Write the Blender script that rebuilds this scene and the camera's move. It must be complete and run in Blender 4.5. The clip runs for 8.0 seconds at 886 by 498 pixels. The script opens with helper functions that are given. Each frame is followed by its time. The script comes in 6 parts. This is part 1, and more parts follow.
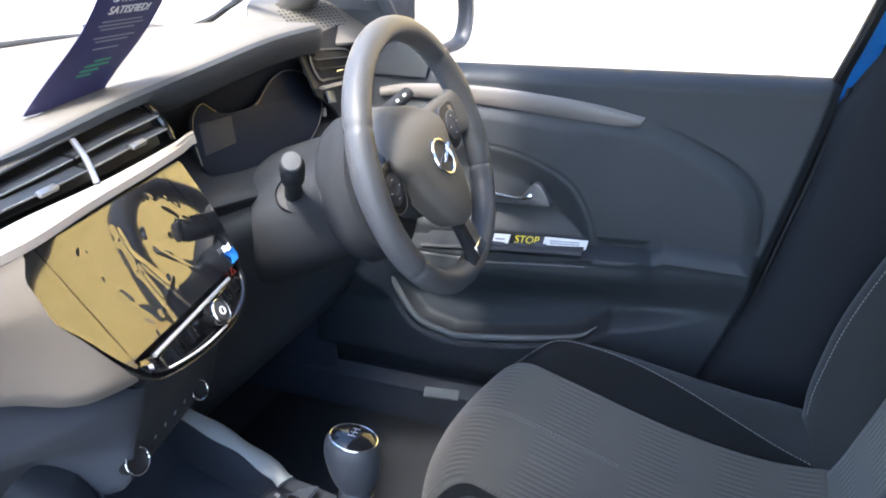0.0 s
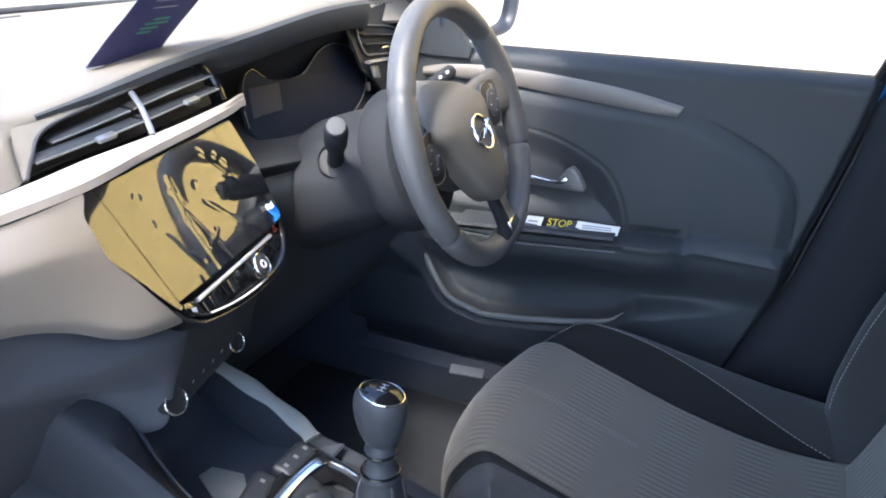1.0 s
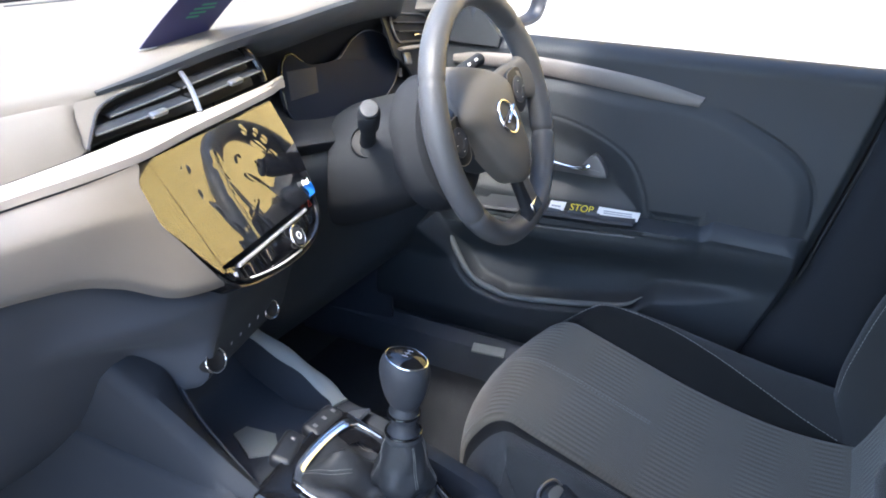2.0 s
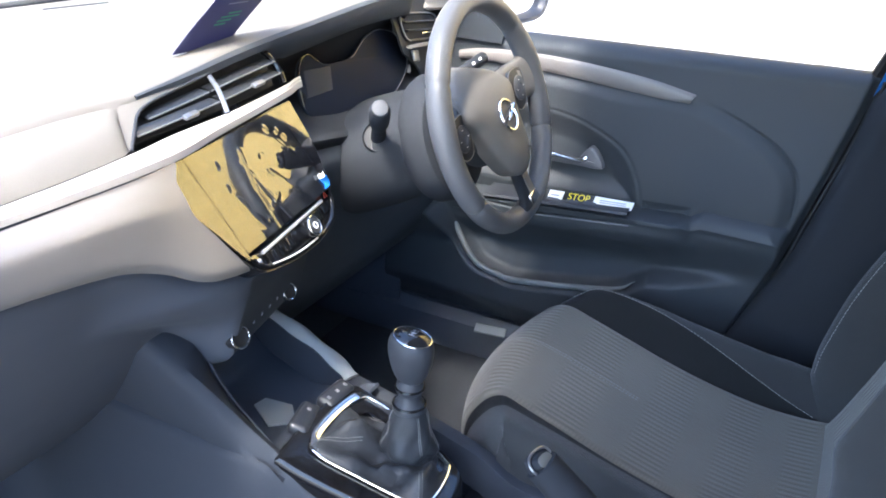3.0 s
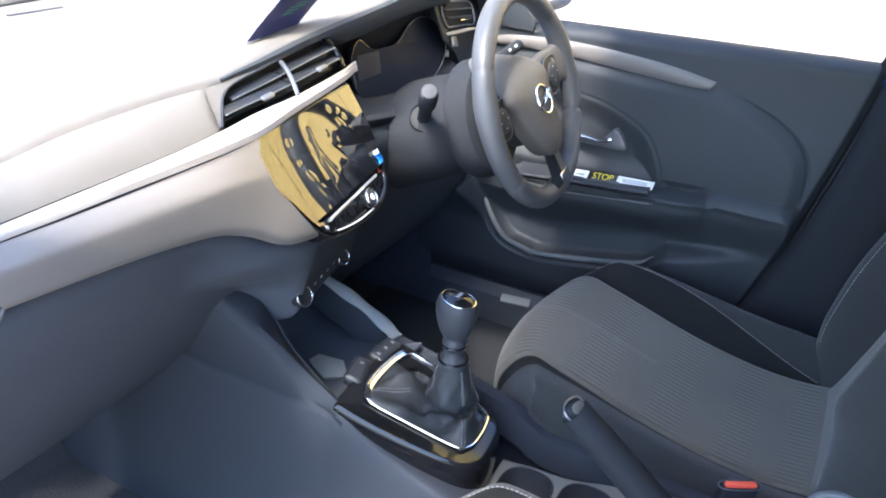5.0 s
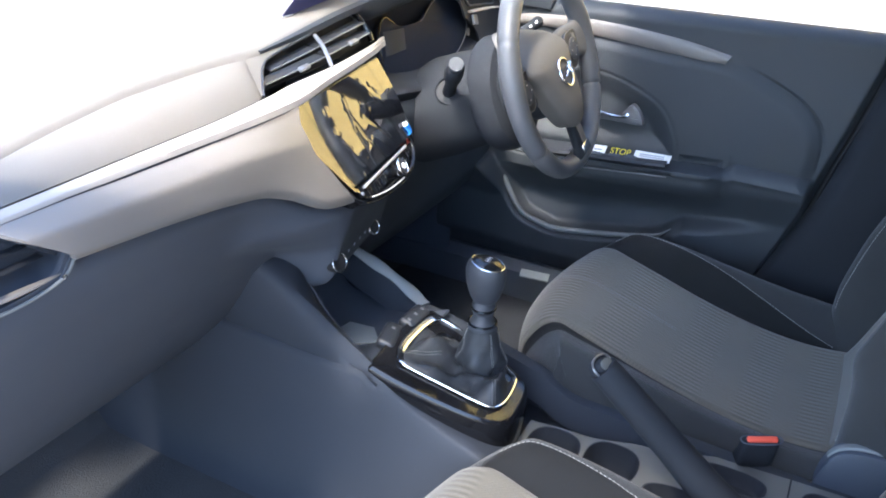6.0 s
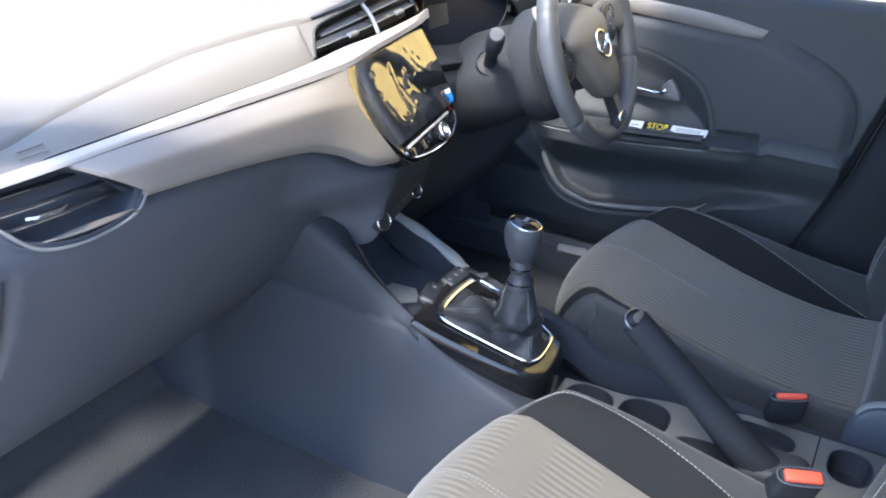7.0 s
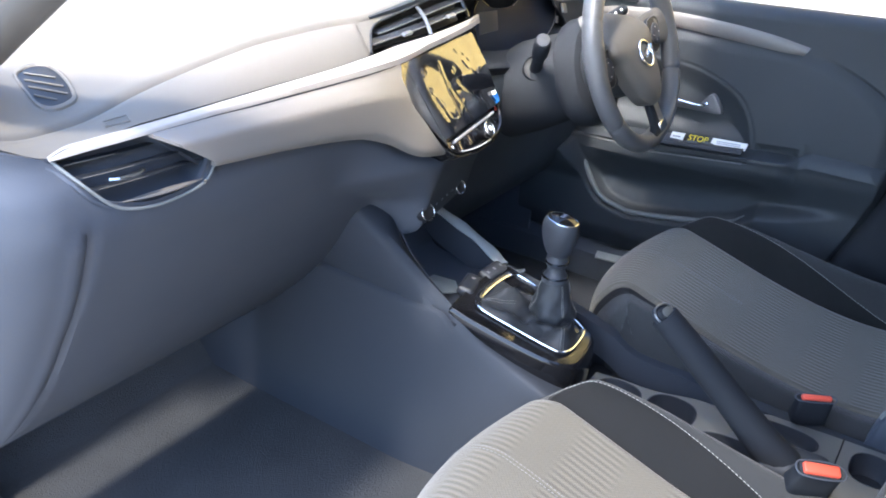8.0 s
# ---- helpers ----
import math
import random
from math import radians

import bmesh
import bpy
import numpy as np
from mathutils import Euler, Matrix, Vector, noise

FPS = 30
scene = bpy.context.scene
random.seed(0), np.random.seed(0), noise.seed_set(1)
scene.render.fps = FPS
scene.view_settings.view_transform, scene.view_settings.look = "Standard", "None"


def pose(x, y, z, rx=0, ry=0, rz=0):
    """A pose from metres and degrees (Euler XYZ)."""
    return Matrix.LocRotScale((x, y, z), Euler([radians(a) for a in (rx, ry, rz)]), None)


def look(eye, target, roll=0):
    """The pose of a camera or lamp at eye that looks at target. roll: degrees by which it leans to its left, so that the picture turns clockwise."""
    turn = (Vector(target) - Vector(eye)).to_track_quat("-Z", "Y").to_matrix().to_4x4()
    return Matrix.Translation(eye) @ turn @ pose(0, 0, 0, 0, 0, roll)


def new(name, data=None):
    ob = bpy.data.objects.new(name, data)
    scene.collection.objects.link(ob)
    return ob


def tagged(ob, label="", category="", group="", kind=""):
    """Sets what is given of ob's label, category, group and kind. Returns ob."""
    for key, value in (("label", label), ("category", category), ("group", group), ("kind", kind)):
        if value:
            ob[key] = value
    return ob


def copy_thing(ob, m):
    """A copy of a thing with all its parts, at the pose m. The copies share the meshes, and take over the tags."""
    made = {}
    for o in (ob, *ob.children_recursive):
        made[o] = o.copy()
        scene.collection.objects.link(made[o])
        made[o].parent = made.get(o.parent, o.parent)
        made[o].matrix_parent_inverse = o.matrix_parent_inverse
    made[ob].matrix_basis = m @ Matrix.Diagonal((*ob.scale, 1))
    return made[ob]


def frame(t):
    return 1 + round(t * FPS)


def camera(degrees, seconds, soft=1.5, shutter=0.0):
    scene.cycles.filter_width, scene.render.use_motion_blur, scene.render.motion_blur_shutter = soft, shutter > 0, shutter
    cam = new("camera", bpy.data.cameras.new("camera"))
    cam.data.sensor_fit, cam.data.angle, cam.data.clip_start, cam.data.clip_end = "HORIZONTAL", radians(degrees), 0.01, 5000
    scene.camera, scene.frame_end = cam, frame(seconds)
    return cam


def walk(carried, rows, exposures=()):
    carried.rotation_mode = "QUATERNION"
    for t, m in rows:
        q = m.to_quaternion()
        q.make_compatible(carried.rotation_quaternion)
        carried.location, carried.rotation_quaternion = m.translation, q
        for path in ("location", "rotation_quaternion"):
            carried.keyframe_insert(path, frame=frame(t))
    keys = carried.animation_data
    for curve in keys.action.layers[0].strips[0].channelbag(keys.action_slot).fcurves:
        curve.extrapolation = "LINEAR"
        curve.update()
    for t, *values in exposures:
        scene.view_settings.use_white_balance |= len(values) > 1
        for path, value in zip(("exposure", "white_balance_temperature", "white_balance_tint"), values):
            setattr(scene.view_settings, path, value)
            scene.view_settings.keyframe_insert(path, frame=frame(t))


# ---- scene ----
cam = camera(56.6, 8.0, soft=1.8, shutter=0.5)
PATH = [
    (0, (-0.622, -0.344, 1.29), (1.096, 0.32, 0.51), -0.2),
    (0.5, (-0.639, -0.353, 1.285), (1.062, 0.342, 0.494), 0.7),
    (1, (-0.658, -0.355, 1.273), (1.026, 0.376, 0.48), 2.0),
    (1.5, (-0.68, -0.364, 1.272), (0.983, 0.405, 0.472), 2.5),
    (3, (-0.782, -0.421, 1.332), (0.84, 0.368, 0.468), 2.9),
    (3.5, (-0.815, -0.426, 1.358), (0.793, 0.364, 0.469), 3.1),
    (4, (-0.848, -0.422, 1.371), (0.757, 0.366, 0.473), 3.6),
    (4.5, (-0.876, -0.425, 1.373), (0.723, 0.365, 0.47), 3.8),
    (6, (-0.969, -0.42, 1.352), (0.613, 0.38, 0.426), 2.8),
    (6.5, (-1.003, -0.431, 1.345), (0.562, 0.39, 0.407), 2.6),
    (7, (-1.036, -0.456, 1.328), (0.497, 0.424, 0.393), 1.9),
    (7.5, (-1.071, -0.479, 1.319), (0.434, 0.459, 0.395), 2.0),
    (8, (-1.1, -0.5, 1.319), (0.395, 0.479, 0.42), 2.9),
]
EXPOSURES = [(0, 2.85, 5700, 10), (1.5, 2.78, 5700, 10), (3, 3.14, 5600, 10), (3.5, 3.42, 5600, 10), (4, 3.04, 5600, 10), (4.5, 2.95, 5600, 10), (6.5, 2.92, 5600, 10), (8, 2.90, 5600, 10)]
walk(cam, [(t, look(eye, target, roll)) for t, eye, target, roll in PATH], EXPOSURES)

# ---- light ----
SUN_ELEV, SUN_AZ = 57.0, -90.0      # degrees; azimuth from the car's nose (+y) towards its right side
world = bpy.data.worlds.new("sky")
scene.world = world
world.use_nodes = True
wn = world.node_tree.nodes
sky = wn.new("ShaderNodeTexSky")
sky.sky_type = "NISHITA"
sky.sun_disc = False
sky.sun_elevation = radians(SUN_ELEV)
sky.sun_rotation = radians(SUN_AZ)
wn["Background"].inputs["Strength"].default_value = 0.15
world.node_tree.links.new(sky.outputs["Color"], wn["Background"].inputs["Color"])

sun_data = bpy.data.lights.new("sun", "SUN")
sun_data.energy = 0.95
sun_data.angle = radians(7.0)
sun_data.color = (1.0, 0.87, 0.70)
sun = new("sun", sun_data)
_el, _az = radians(SUN_ELEV), radians(SUN_AZ)
sun.matrix_world = look((0, 0, 30), Vector((0, 0, 30)) - Vector((math.sin(_az) * math.cos(_el), math.cos(_az) * math.cos(_el), math.sin(_el))))


# ---- building helpers ----
def spline(pts, n=24, closed=False):
    """n points of a smooth curve through pts."""
    P = [np.array(p, float) for p in pts]
    k = len(P)
    segs = k if closed else k - 1
    out = []
    for i in range(n):
        u = i * segs / (n if closed else n - 1)
        j = min(int(u), segs - 1)
        f = u - j
        if closed:
            a, b, c, d = P[(j - 1) % k], P[j], P[(j + 1) % k], P[(j + 2) % k]
        else:
            b, c = P[j], P[j + 1]
            a = P[j - 1] if j > 0 else 2 * b - c
            d = P[j + 2] if j + 2 < k else 2 * c - b
        out.append(0.5 * ((2 * b) + (c - a) * f + (2 * a - 5 * b + 4 * c - d) * f * f + (3 * b - a - 3 * c + d) * f ** 3))
    return out


def ip(x, table):
    """Smooth value at x from rows (x, value), monotone between rows."""
    xs = [r[0] for r in table]
    ys = [r[1] for r in table]
    if x <= xs[0]:
        return ys[0]
    if x >= xs[-1]:
        return ys[-1]
    i = max(j for j in range(len(xs) - 1) if xs[j] <= x)

    def slope(j):
        if j == 0 or j == len(xs) - 1:
            return 0.0 if len(xs) > 2 else (ys[1] - ys[0]) / (xs[1] - xs[0])
        a = (ys[j] - ys[j - 1]) / (xs[j] - xs[j - 1])
        b = (ys[j + 1] - ys[j]) / (xs[j + 1] - xs[j])
        return 0.0 if a * b <= 0 else 2 * a * b / (a + b)
    h = xs[i + 1] - xs[i]
    f = (x - xs[i]) / h
    m0, m1 = slope(i) * h, slope(i + 1) * h
    return ((2 * f ** 3 - 3 * f * f + 1) * ys[i] + (f ** 3 - 2 * f * f + f) * m0 + (-2 * f ** 3 + 3 * f * f) * ys[i + 1] + (f ** 3 - f * f) * m1)


def sstep(a, b, x):
    f = np.clip((np.asarray(x, float) - a) / (b - a), 0, 1)
    return f * f * (3 - 2 * f)


def grid(rows, thick=0.0, close_u=False, close_v=False):
    """A sheet through rows of points; thick gives it a back, away from its normals."""
    A = np.array([[list(p) for p in r] for r in rows], float)
    nu, nv = A.shape[:2]
    bm = bmesh.new()

    def faces(V, flip):
        for i in range(nu if close_u else nu - 1):
            for j in range(nv if close_v else nv - 1):
                q = (V[i][j], V[(i + 1) % nu][j], V[(i + 1) % nu][(j + 1) % nv], V[i][(j + 1) % nv])
                try:
                    bm.faces.new(q[::-1] if flip else q)
                except ValueError:
                    pass
    F = [[bm.verts.new(p) for p in r] for r in A]
    faces(F, False)
    if thick:
        du = np.roll(A, -1, 0) - np.roll(A, 1, 0) if close_u else np.gradient(A, axis=0)
        dv = np.roll(A, -1, 1) - np.roll(A, 1, 1) if close_v else np.gradient(A, axis=1)
        n = np.cross(du, dv)
        n /= np.maximum(np.linalg.norm(n, axis=2, keepdims=True), 1e-9)
        B = [[bm.verts.new(p) for p in r] for r in A - n * thick]
        faces(B, True)
        rim = []
        if not close_v:
            rim += [((i, 0), (i + 1, 0)) for i in range(nu - 1)] + [((i + 1, nv - 1), (i, nv - 1)) for i in range(nu - 1)]
        if not close_u:
            rim += [((0, j + 1), (0, j)) for j in range(nv - 1)] + [((nu - 1, j), (nu - 1, j + 1)) for j in range(nv - 1)]
        for (a, b), (c, d) in rim:
            try:
                bm.faces.new((F[a][b], B[a][b], B[c][d], F[c][d]))
            except ValueError:
                pass
    return bm


def tube(pts, r, sides=8, closed=False, flat=1.0, up=(0, 0, 1)):
    """A round bar along pts; r may be a number or one for each point; flat squeezes it across up."""
    P = [Vector(p) for p in pts]
    k = len(P)
    rows = []
    for i, p in enumerate(P):
        t = (P[(i + 1) % k] - P[i - 1]) if closed else (P[min(i + 1, k - 1)] - P[max(i - 1, 0)])
        t.normalize()
        a = t.cross(Vector(up))
        if a.length < 1e-4:
            a = t.cross(Vector((1, 0, 0)))
        a.normalize()
        b = a.cross(t)
        rr = r[i] if isinstance(r, (list, tuple)) else r
        rows.append([p + (a * math.cos(2 * math.pi * j / sides) + b * flat * math.sin(2 * math.pi * j / sides)) * rr for j in range(sides)])
    bm = grid(rows, close_u=closed, close_v=True)
    if not closed:
        bm.verts.ensure_lookup_table()
        bm.faces.new([bm.verts[j] for j in range(sides)][::-1])
        bm.faces.new([bm.verts[(k - 1) * sides + j] for j in range(sides)])
    bmesh.ops.recalc_face_normals(bm, faces=bm.faces)
    return bm


def slab(outline, place, depth, edge=0.0015):
    """A plate: outline of (u, v), laid into the world by place(u, v, w), w from 0 to depth, with an eased front edge."""
    c = np.mean(np.array(outline, float), axis=0)
    bm = bmesh.new()
    rings = []
    for w, s in ((0.0, 0.0), (depth - edge, 0.0), (depth - edge * 0.3, edge * 0.3), (depth, edge)):
        ring = []
        for q in outline:
            q = np.array(q, float)
            d = c - q
            q = q + d / max(np.linalg.norm(d), 1e-9) * s
            ring.append(bm.verts.new(place(q[0], q[1], w)))
        rings.append(ring)
    k = len(outline)
    for a, b in zip(rings, rings[1:]):
        for j in range(k):
            bm.faces.new((a[j], a[(j + 1) % k], b[(j + 1) % k], b[j]))
    bm.faces.new(rings[0][::-1])
    bm.faces.new(rings[-1])
    bmesh.ops.recalc_face_normals(bm, faces=bm.faces)
    return bm


def rbox(m, sx, sy, sz, bevel=0.004, seg=2):
    """A box of that size, centred on m's place, with rounded edges."""
    bm = bmesh.new()
    bmesh.ops.create_cube(bm, size=1.0)
    bmesh.ops.scale(bm, vec=(sx, sy, sz), verts=bm.verts)
    if bevel:
        bmesh.ops.bevel(bm, geom=list(bm.edges), offset=min(bevel, 0.45 * min(sx, sy, sz)), segments=seg, affect="EDGES", profile=0.5)
    bmesh.ops.transform(bm, matrix=m, verts=bm.verts)
    return bm


def lathe(profile, m, sides=32, sx=1.0, sy=1.0):
    """A turned form about m's z; profile of (radius, height)."""
    rows = [[m @ Vector((max(r, 1e-4) * sx * math.cos(2 * math.pi * j / sides), max(r, 1e-4) * sy * math.sin(2 * math.pi * j / sides), h)) for j in range(sides)] for r, h in profile]
    bm = grid(rows, close_v=True)
    bm.verts.ensure_lookup_table()
    k = len(profile)
    bm.faces.new([bm.verts[j] for j in range(sides)])
    bm.faces.new([bm.verts[(k - 1) * sides + j] for j in range(sides)])
    bmesh.ops.recalc_face_normals(bm, faces=bm.faces)
    return bm


def joined(*bms):
    out = bmesh.new()
    for b in bms:
        me = bpy.data.meshes.new("tmp")
        b.to_mesh(me)
        out.from_mesh(me)
        bpy.data.meshes.remove(me)
        b.free()
    return out


def stands(ob):
    """Where a still object stands in the world."""
    m = ob.matrix_basis.copy()
    return stands(ob.parent) @ ob.matrix_parent_inverse @ m if ob.parent else m


def under(ob, parent):
    ob.parent, ob.matrix_parent_inverse = parent, stands(parent).inverted()


def part(name, bm, material, parent=None, label="", angle=38):
    me = bpy.data.meshes.new(name)
    bm.to_mesh(me)
    bm.free()
    me.materials.append(material)
    me.shade_smooth()
    me.set_sharp_from_angle(angle=radians(angle))
    ob = new(name, me)
    if parent is not None:
        under(ob, parent)
    if label:
        tagged(ob, label)
    return ob


def thing(name, label, category, group="", at=(0, 0, 0), kind=""):
    ob = new(name)
    ob.empty_display_size = 0.05
    ob.location = at
    return tagged(ob, label, category, group, kind)


def axes(origin, right, up):
    """A frame whose x is right, y is up and z their normal."""
    x = Vector(right).normalized()
    z = x.cross(Vector(up)).normalized()
    y = z.cross(x)
    m = Matrix((x, y, z)).transposed().to_4x4()
    m.translation = origin
    return m


def lettering(name, text, m, size, material, parent, depth=0.0004, shear=0.0):
    cu = bpy.data.curves.new(name, "FONT")
    cu.body, cu.size, cu.extrude, cu.shear = text, size, depth, shear
    cu.align_x, cu.align_y = "CENTER", "CENTER"
    ob = bpy.data.objects.new(name, cu)
    me = bpy.data.meshes.new_from_object(ob)
    bpy.data.objects.remove(ob)
    me.transform(m)
    me.materials.append(material)
    out = new(name, me)
    under(out, parent)
    return out


# ---- materials ----
def paint(name, base, rough=0.5, metal=0.0, var=0.12, grain=900.0, bump=0.12, blotch=9.0, coat=0.0, coat_rough=0.05, spec=0.5, rough_var=0.1, depth=0.0006):
    """Moulded or painted surface: base colour with broad and fine variation, grain in the relief."""
    m = bpy.data.materials.new(name)
    m.use_nodes = True
    n, l = m.node_tree.nodes, m.node_tree.links
    b = n["Principled BSDF"]
    co = n.new("ShaderNodeTexCoord")
    big = n.new("ShaderNodeTexNoise")
    big.inputs["Scale"].default_value = blotch
    big.inputs["Detail"].default_value = 5
    fine = n.new("ShaderNodeTexNoise")
    fine.inputs["Scale"].default_value = grain
    fine.inputs["Detail"].default_value = 2
    for t in (big, fine):
        l.new(co.outputs["Object"], t.inputs["Vector"])
    mix = n.new("ShaderNodeMix")
    mix.data_type = "RGBA"
    mix.inputs["A"].default_value = (*[c * (1 - var) for c in base], 1)
    mix.inputs["B"].default_value = (*[min(1, c * (1 + var)) for c in base], 1)
    av = n.new("ShaderNodeMath")
    av.operation = "MULTIPLY_ADD"
    av.inputs[1].default_value = 0.35
    l.new(fine.outputs["Fac"], av.inputs[0])
    half = n.new("ShaderNodeMath")
    half.operation = "MULTIPLY"
    half.inputs[1].default_value = 0.65
    l.new(big.outputs["Fac"], half.inputs[0])
    l.new(half.outputs[0], av.inputs[2])
    l.new(av.outputs[0], mix.inputs["Factor"])
    l.new(mix.outputs["Result"], b.inputs["Base Color"])
    rr = n.new("ShaderNodeMapRange")
    rr.inputs["To Min"].default_value = max(0.02, rough - rough_var)
    rr.inputs["To Max"].default_value = min(1, rough + rough_var)
    l.new(big.outputs["Fac"], rr.inputs["Value"])
    l.new(rr.outputs["Result"], b.inputs["Roughness"])
    b.inputs["Metallic"].default_value = metal
    b.inputs["Specular IOR Level"].default_value = spec
    b.inputs["Coat Weight"].default_value = coat
    b.inputs["Coat Roughness"].default_value = coat_rough
    if bump:
        bp = n.new("ShaderNodeBump")
        bp.inputs["Strength"].default_value = bump
        bp.inputs["Distance"].default_value = depth
        l.new(fine.outputs["Fac"], bp.inputs["Height"])
        l.new(bp.outputs["Normal"], b.inputs["Normal"])
    return m


def glass_mat(name, tint=(1, 1, 1)):
    m = bpy.data.materials.new(name)
    m.use_nodes = True
    b = m.node_tree.nodes["Principled BSDF"]
    b.inputs["Base Color"].default_value = (*tint, 1)
    b.inputs["Transmission Weight"].default_value = 1.0
    b.inputs["Roughness"].default_value = 0.0
    b.inputs["IOR"].default_value = 1.2
    return m


def cloth(name, base, base2, rib=0.0, sheen=0.25):
    """Woven seat cloth: fine weave, raised ribs in patches, and soft wear."""
    m = bpy.data.materials.new(name)
    m.use_nodes = True
    n, l = m.node_tree.nodes, m.node_tree.links
    b = n["Principled BSDF"]
    b.inputs["Roughness"].default_value = 0.88
    b.inputs["Sheen Weight"].default_value = sheen
    b.inputs["Sheen Roughness"].default_value = 0.5
    b.inputs["Specular IOR Level"].default_value = 0.2
    co = n.new("ShaderNodeTexCoord")
    wear = n.new("ShaderNodeTexNoise")
    wear.inputs["Scale"].default_value = 7
    wear.inputs["Detail"].default_value = 4
    weave = n.new("ShaderNodeTexNoise")
    weave.inputs["Scale"].default_value = 1400
    for t in (wear, weave):
        l.new(co.outputs["Object"], t.inputs["Vector"])
    fac = n.new("ShaderNodeMath")
    fac.operation = "MULTIPLY_ADD"
    fac.inputs[1].default_value = 0.5
    l.new(weave.outputs["Fac"], fac.inputs[0])
    sc = n.new("ShaderNodeMath")
    sc.operation = "MULTIPLY"
    sc.inputs[1].default_value = 0.5
    l.new(wear.outputs["Fac"], sc.inputs[0])
    l.new(sc.outputs[0], fac.inputs[2])
    height = weave.outputs["Fac"]
    colour_fac = fac.outputs[0]
    if rib:
        sep = n.new("ShaderNodeSeparateXYZ")
        l.new(co.outputs["Object"], sep.inputs[0])
        run = n.new("ShaderNodeMath")
        run.operation = "SUBTRACT"
        l.new(sep.outputs["Y"], run.inputs[0])
        l.new(sep.outputs["Z"], run.inputs[1])
        wv = n.new("ShaderNodeMath")
        wv.operation = "MULTIPLY"
        wv.inputs[1].default_value = 2 * math.pi / rib
        l.new(sep.outputs["X"], wv.inputs[0])
        sn = n.new("ShaderNodeMath")
        sn.operation = "SINE"
        l.new(wv.outputs[0], sn.inputs[0])
        # ribs fade in and out in broad blocks
        blk = n.new("ShaderNodeMath")
        blk.operation = "MULTIPLY"
        blk.inputs[1].default_value = 2 * math.pi / 0.092
        l.new(run.outputs[0], blk.inputs[0])
        bs = n.new("ShaderNodeMath")
        bs.operation = "SINE"
        l.new(blk.outputs[0], bs.inputs[0])
        amp = n.new("ShaderNodeMapRange")
        amp.inputs["From Min"].default_value = -0.35
        amp.inputs["From Max"].default_value = 0.35
        amp.inputs["To Min"].default_value = 0.05
        l.new(bs.outputs[0], amp.inputs["Value"])
        mul = n.new("ShaderNodeMath")
        mul.operation = "MULTIPLY"
        l.new(sn.outputs[0], mul.inputs[0])
        l.new(amp.outputs["Result"], mul.inputs[1])
        tot = n.new("ShaderNodeMath")
        tot.operation = "MULTIPLY_ADD"
        tot.inputs[1].default_value = 0.34
        l.new(mul.outputs[0], tot.inputs[0])
        l.new(fac.outputs[0], tot.inputs[2])
        # slanting threads that turn over from rib to rib
        zig = n.new("ShaderNodeMath")
        zig.operation = "PINGPONG"
        zig.inputs[1].default_value = rib / 2
        l.new(sep.outputs["X"], zig.inputs[0])
        slant = n.new("ShaderNodeMath")
        slant.operation = "ADD"
        l.new(run.outputs[0], slant.inputs[0])
        l.new(zig.outputs[0], slant.inputs[1])
        tw = n.new("ShaderNodeMath")
        tw.operation = "MULTIPLY"
        tw.inputs[1].default_value = 2 * math.pi / 0.0042
        l.new(slant.outputs[0], tw.inputs[0])
        ts = n.new("ShaderNodeMath")
        ts.operation = "SINE"
        l.new(tw.outputs[0], ts.inputs[0])
        twill = n.new("ShaderNodeMath")
        twill.operation = "MULTIPLY_ADD"
        twill.inputs[1].default_value = 0.12
        l.new(ts.outputs[0], twill.inputs[0])
        l.new(tot.outputs[0], twill.inputs[2])
        colour_fac = twill.outputs[0]
        height = twill.outputs[0]
    mix = n.new("ShaderNodeMix")
    mix.data_type = "RGBA"
    mix.inputs["A"].default_value = (*base, 1)
    mix.inputs["B"].default_value = (*base2, 1)
    l.new(colour_fac, mix.inputs["Factor"])
    l.new(mix.outputs["Result"], b.inputs["Base Color"])
    bp = n.new("ShaderNodeBump")
    bp.inputs["Strength"].default_value = 0.75
    bp.inputs["Distance"].default_value = 0.0012
    l.new(height, bp.inputs["Height"])
    l.new(bp.outputs["Normal"], b.inputs["Normal"])
    return m


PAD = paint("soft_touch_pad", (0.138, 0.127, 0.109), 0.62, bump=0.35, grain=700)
# bluish lift in these two dark plastics stands in for haze over shadows
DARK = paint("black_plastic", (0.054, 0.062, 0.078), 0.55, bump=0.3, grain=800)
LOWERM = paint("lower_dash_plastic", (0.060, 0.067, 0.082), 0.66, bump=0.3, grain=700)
DOORM = paint("door_plastic", (0.033, 0.038, 0.043), 0.58, bump=0.3, grain=700)
# darker than the other console plastic, standing in for shade on its sides
CONSIDE = paint("console_side_plastic", (0.030, 0.034, 0.042), 0.68, bump=0.3, grain=700, spec=0.3)
GLOSSB = paint("piano_black", (0.008, 0.008, 0.009), 0.14, var=0.05, bump=0.0, spec=0.36, coat=0.08, rough_var=0.03)
FILM = paint("film_on_screen", (0.006, 0.006, 0.007), 0.05, var=0.05, bump=0.0, spec=1.0, coat=1.0, coat_rough=0.02, rough_var=0.02)
SILVER = paint("satin_silver", (0.208, 0.189, 0.167), 0.45, metal=0.25, var=0.05, bump=0.08, grain=1500)
STRIPM = paint("bright_strip", (0.41, 0.378, 0.338), 0.45, metal=0.15, var=0.03, bump=0.05)
CHROME = paint("chrome", (0.85, 0.85, 0.86), 0.12, metal=1.0, var=0.02, bump=0.0, rough_var=0.04)
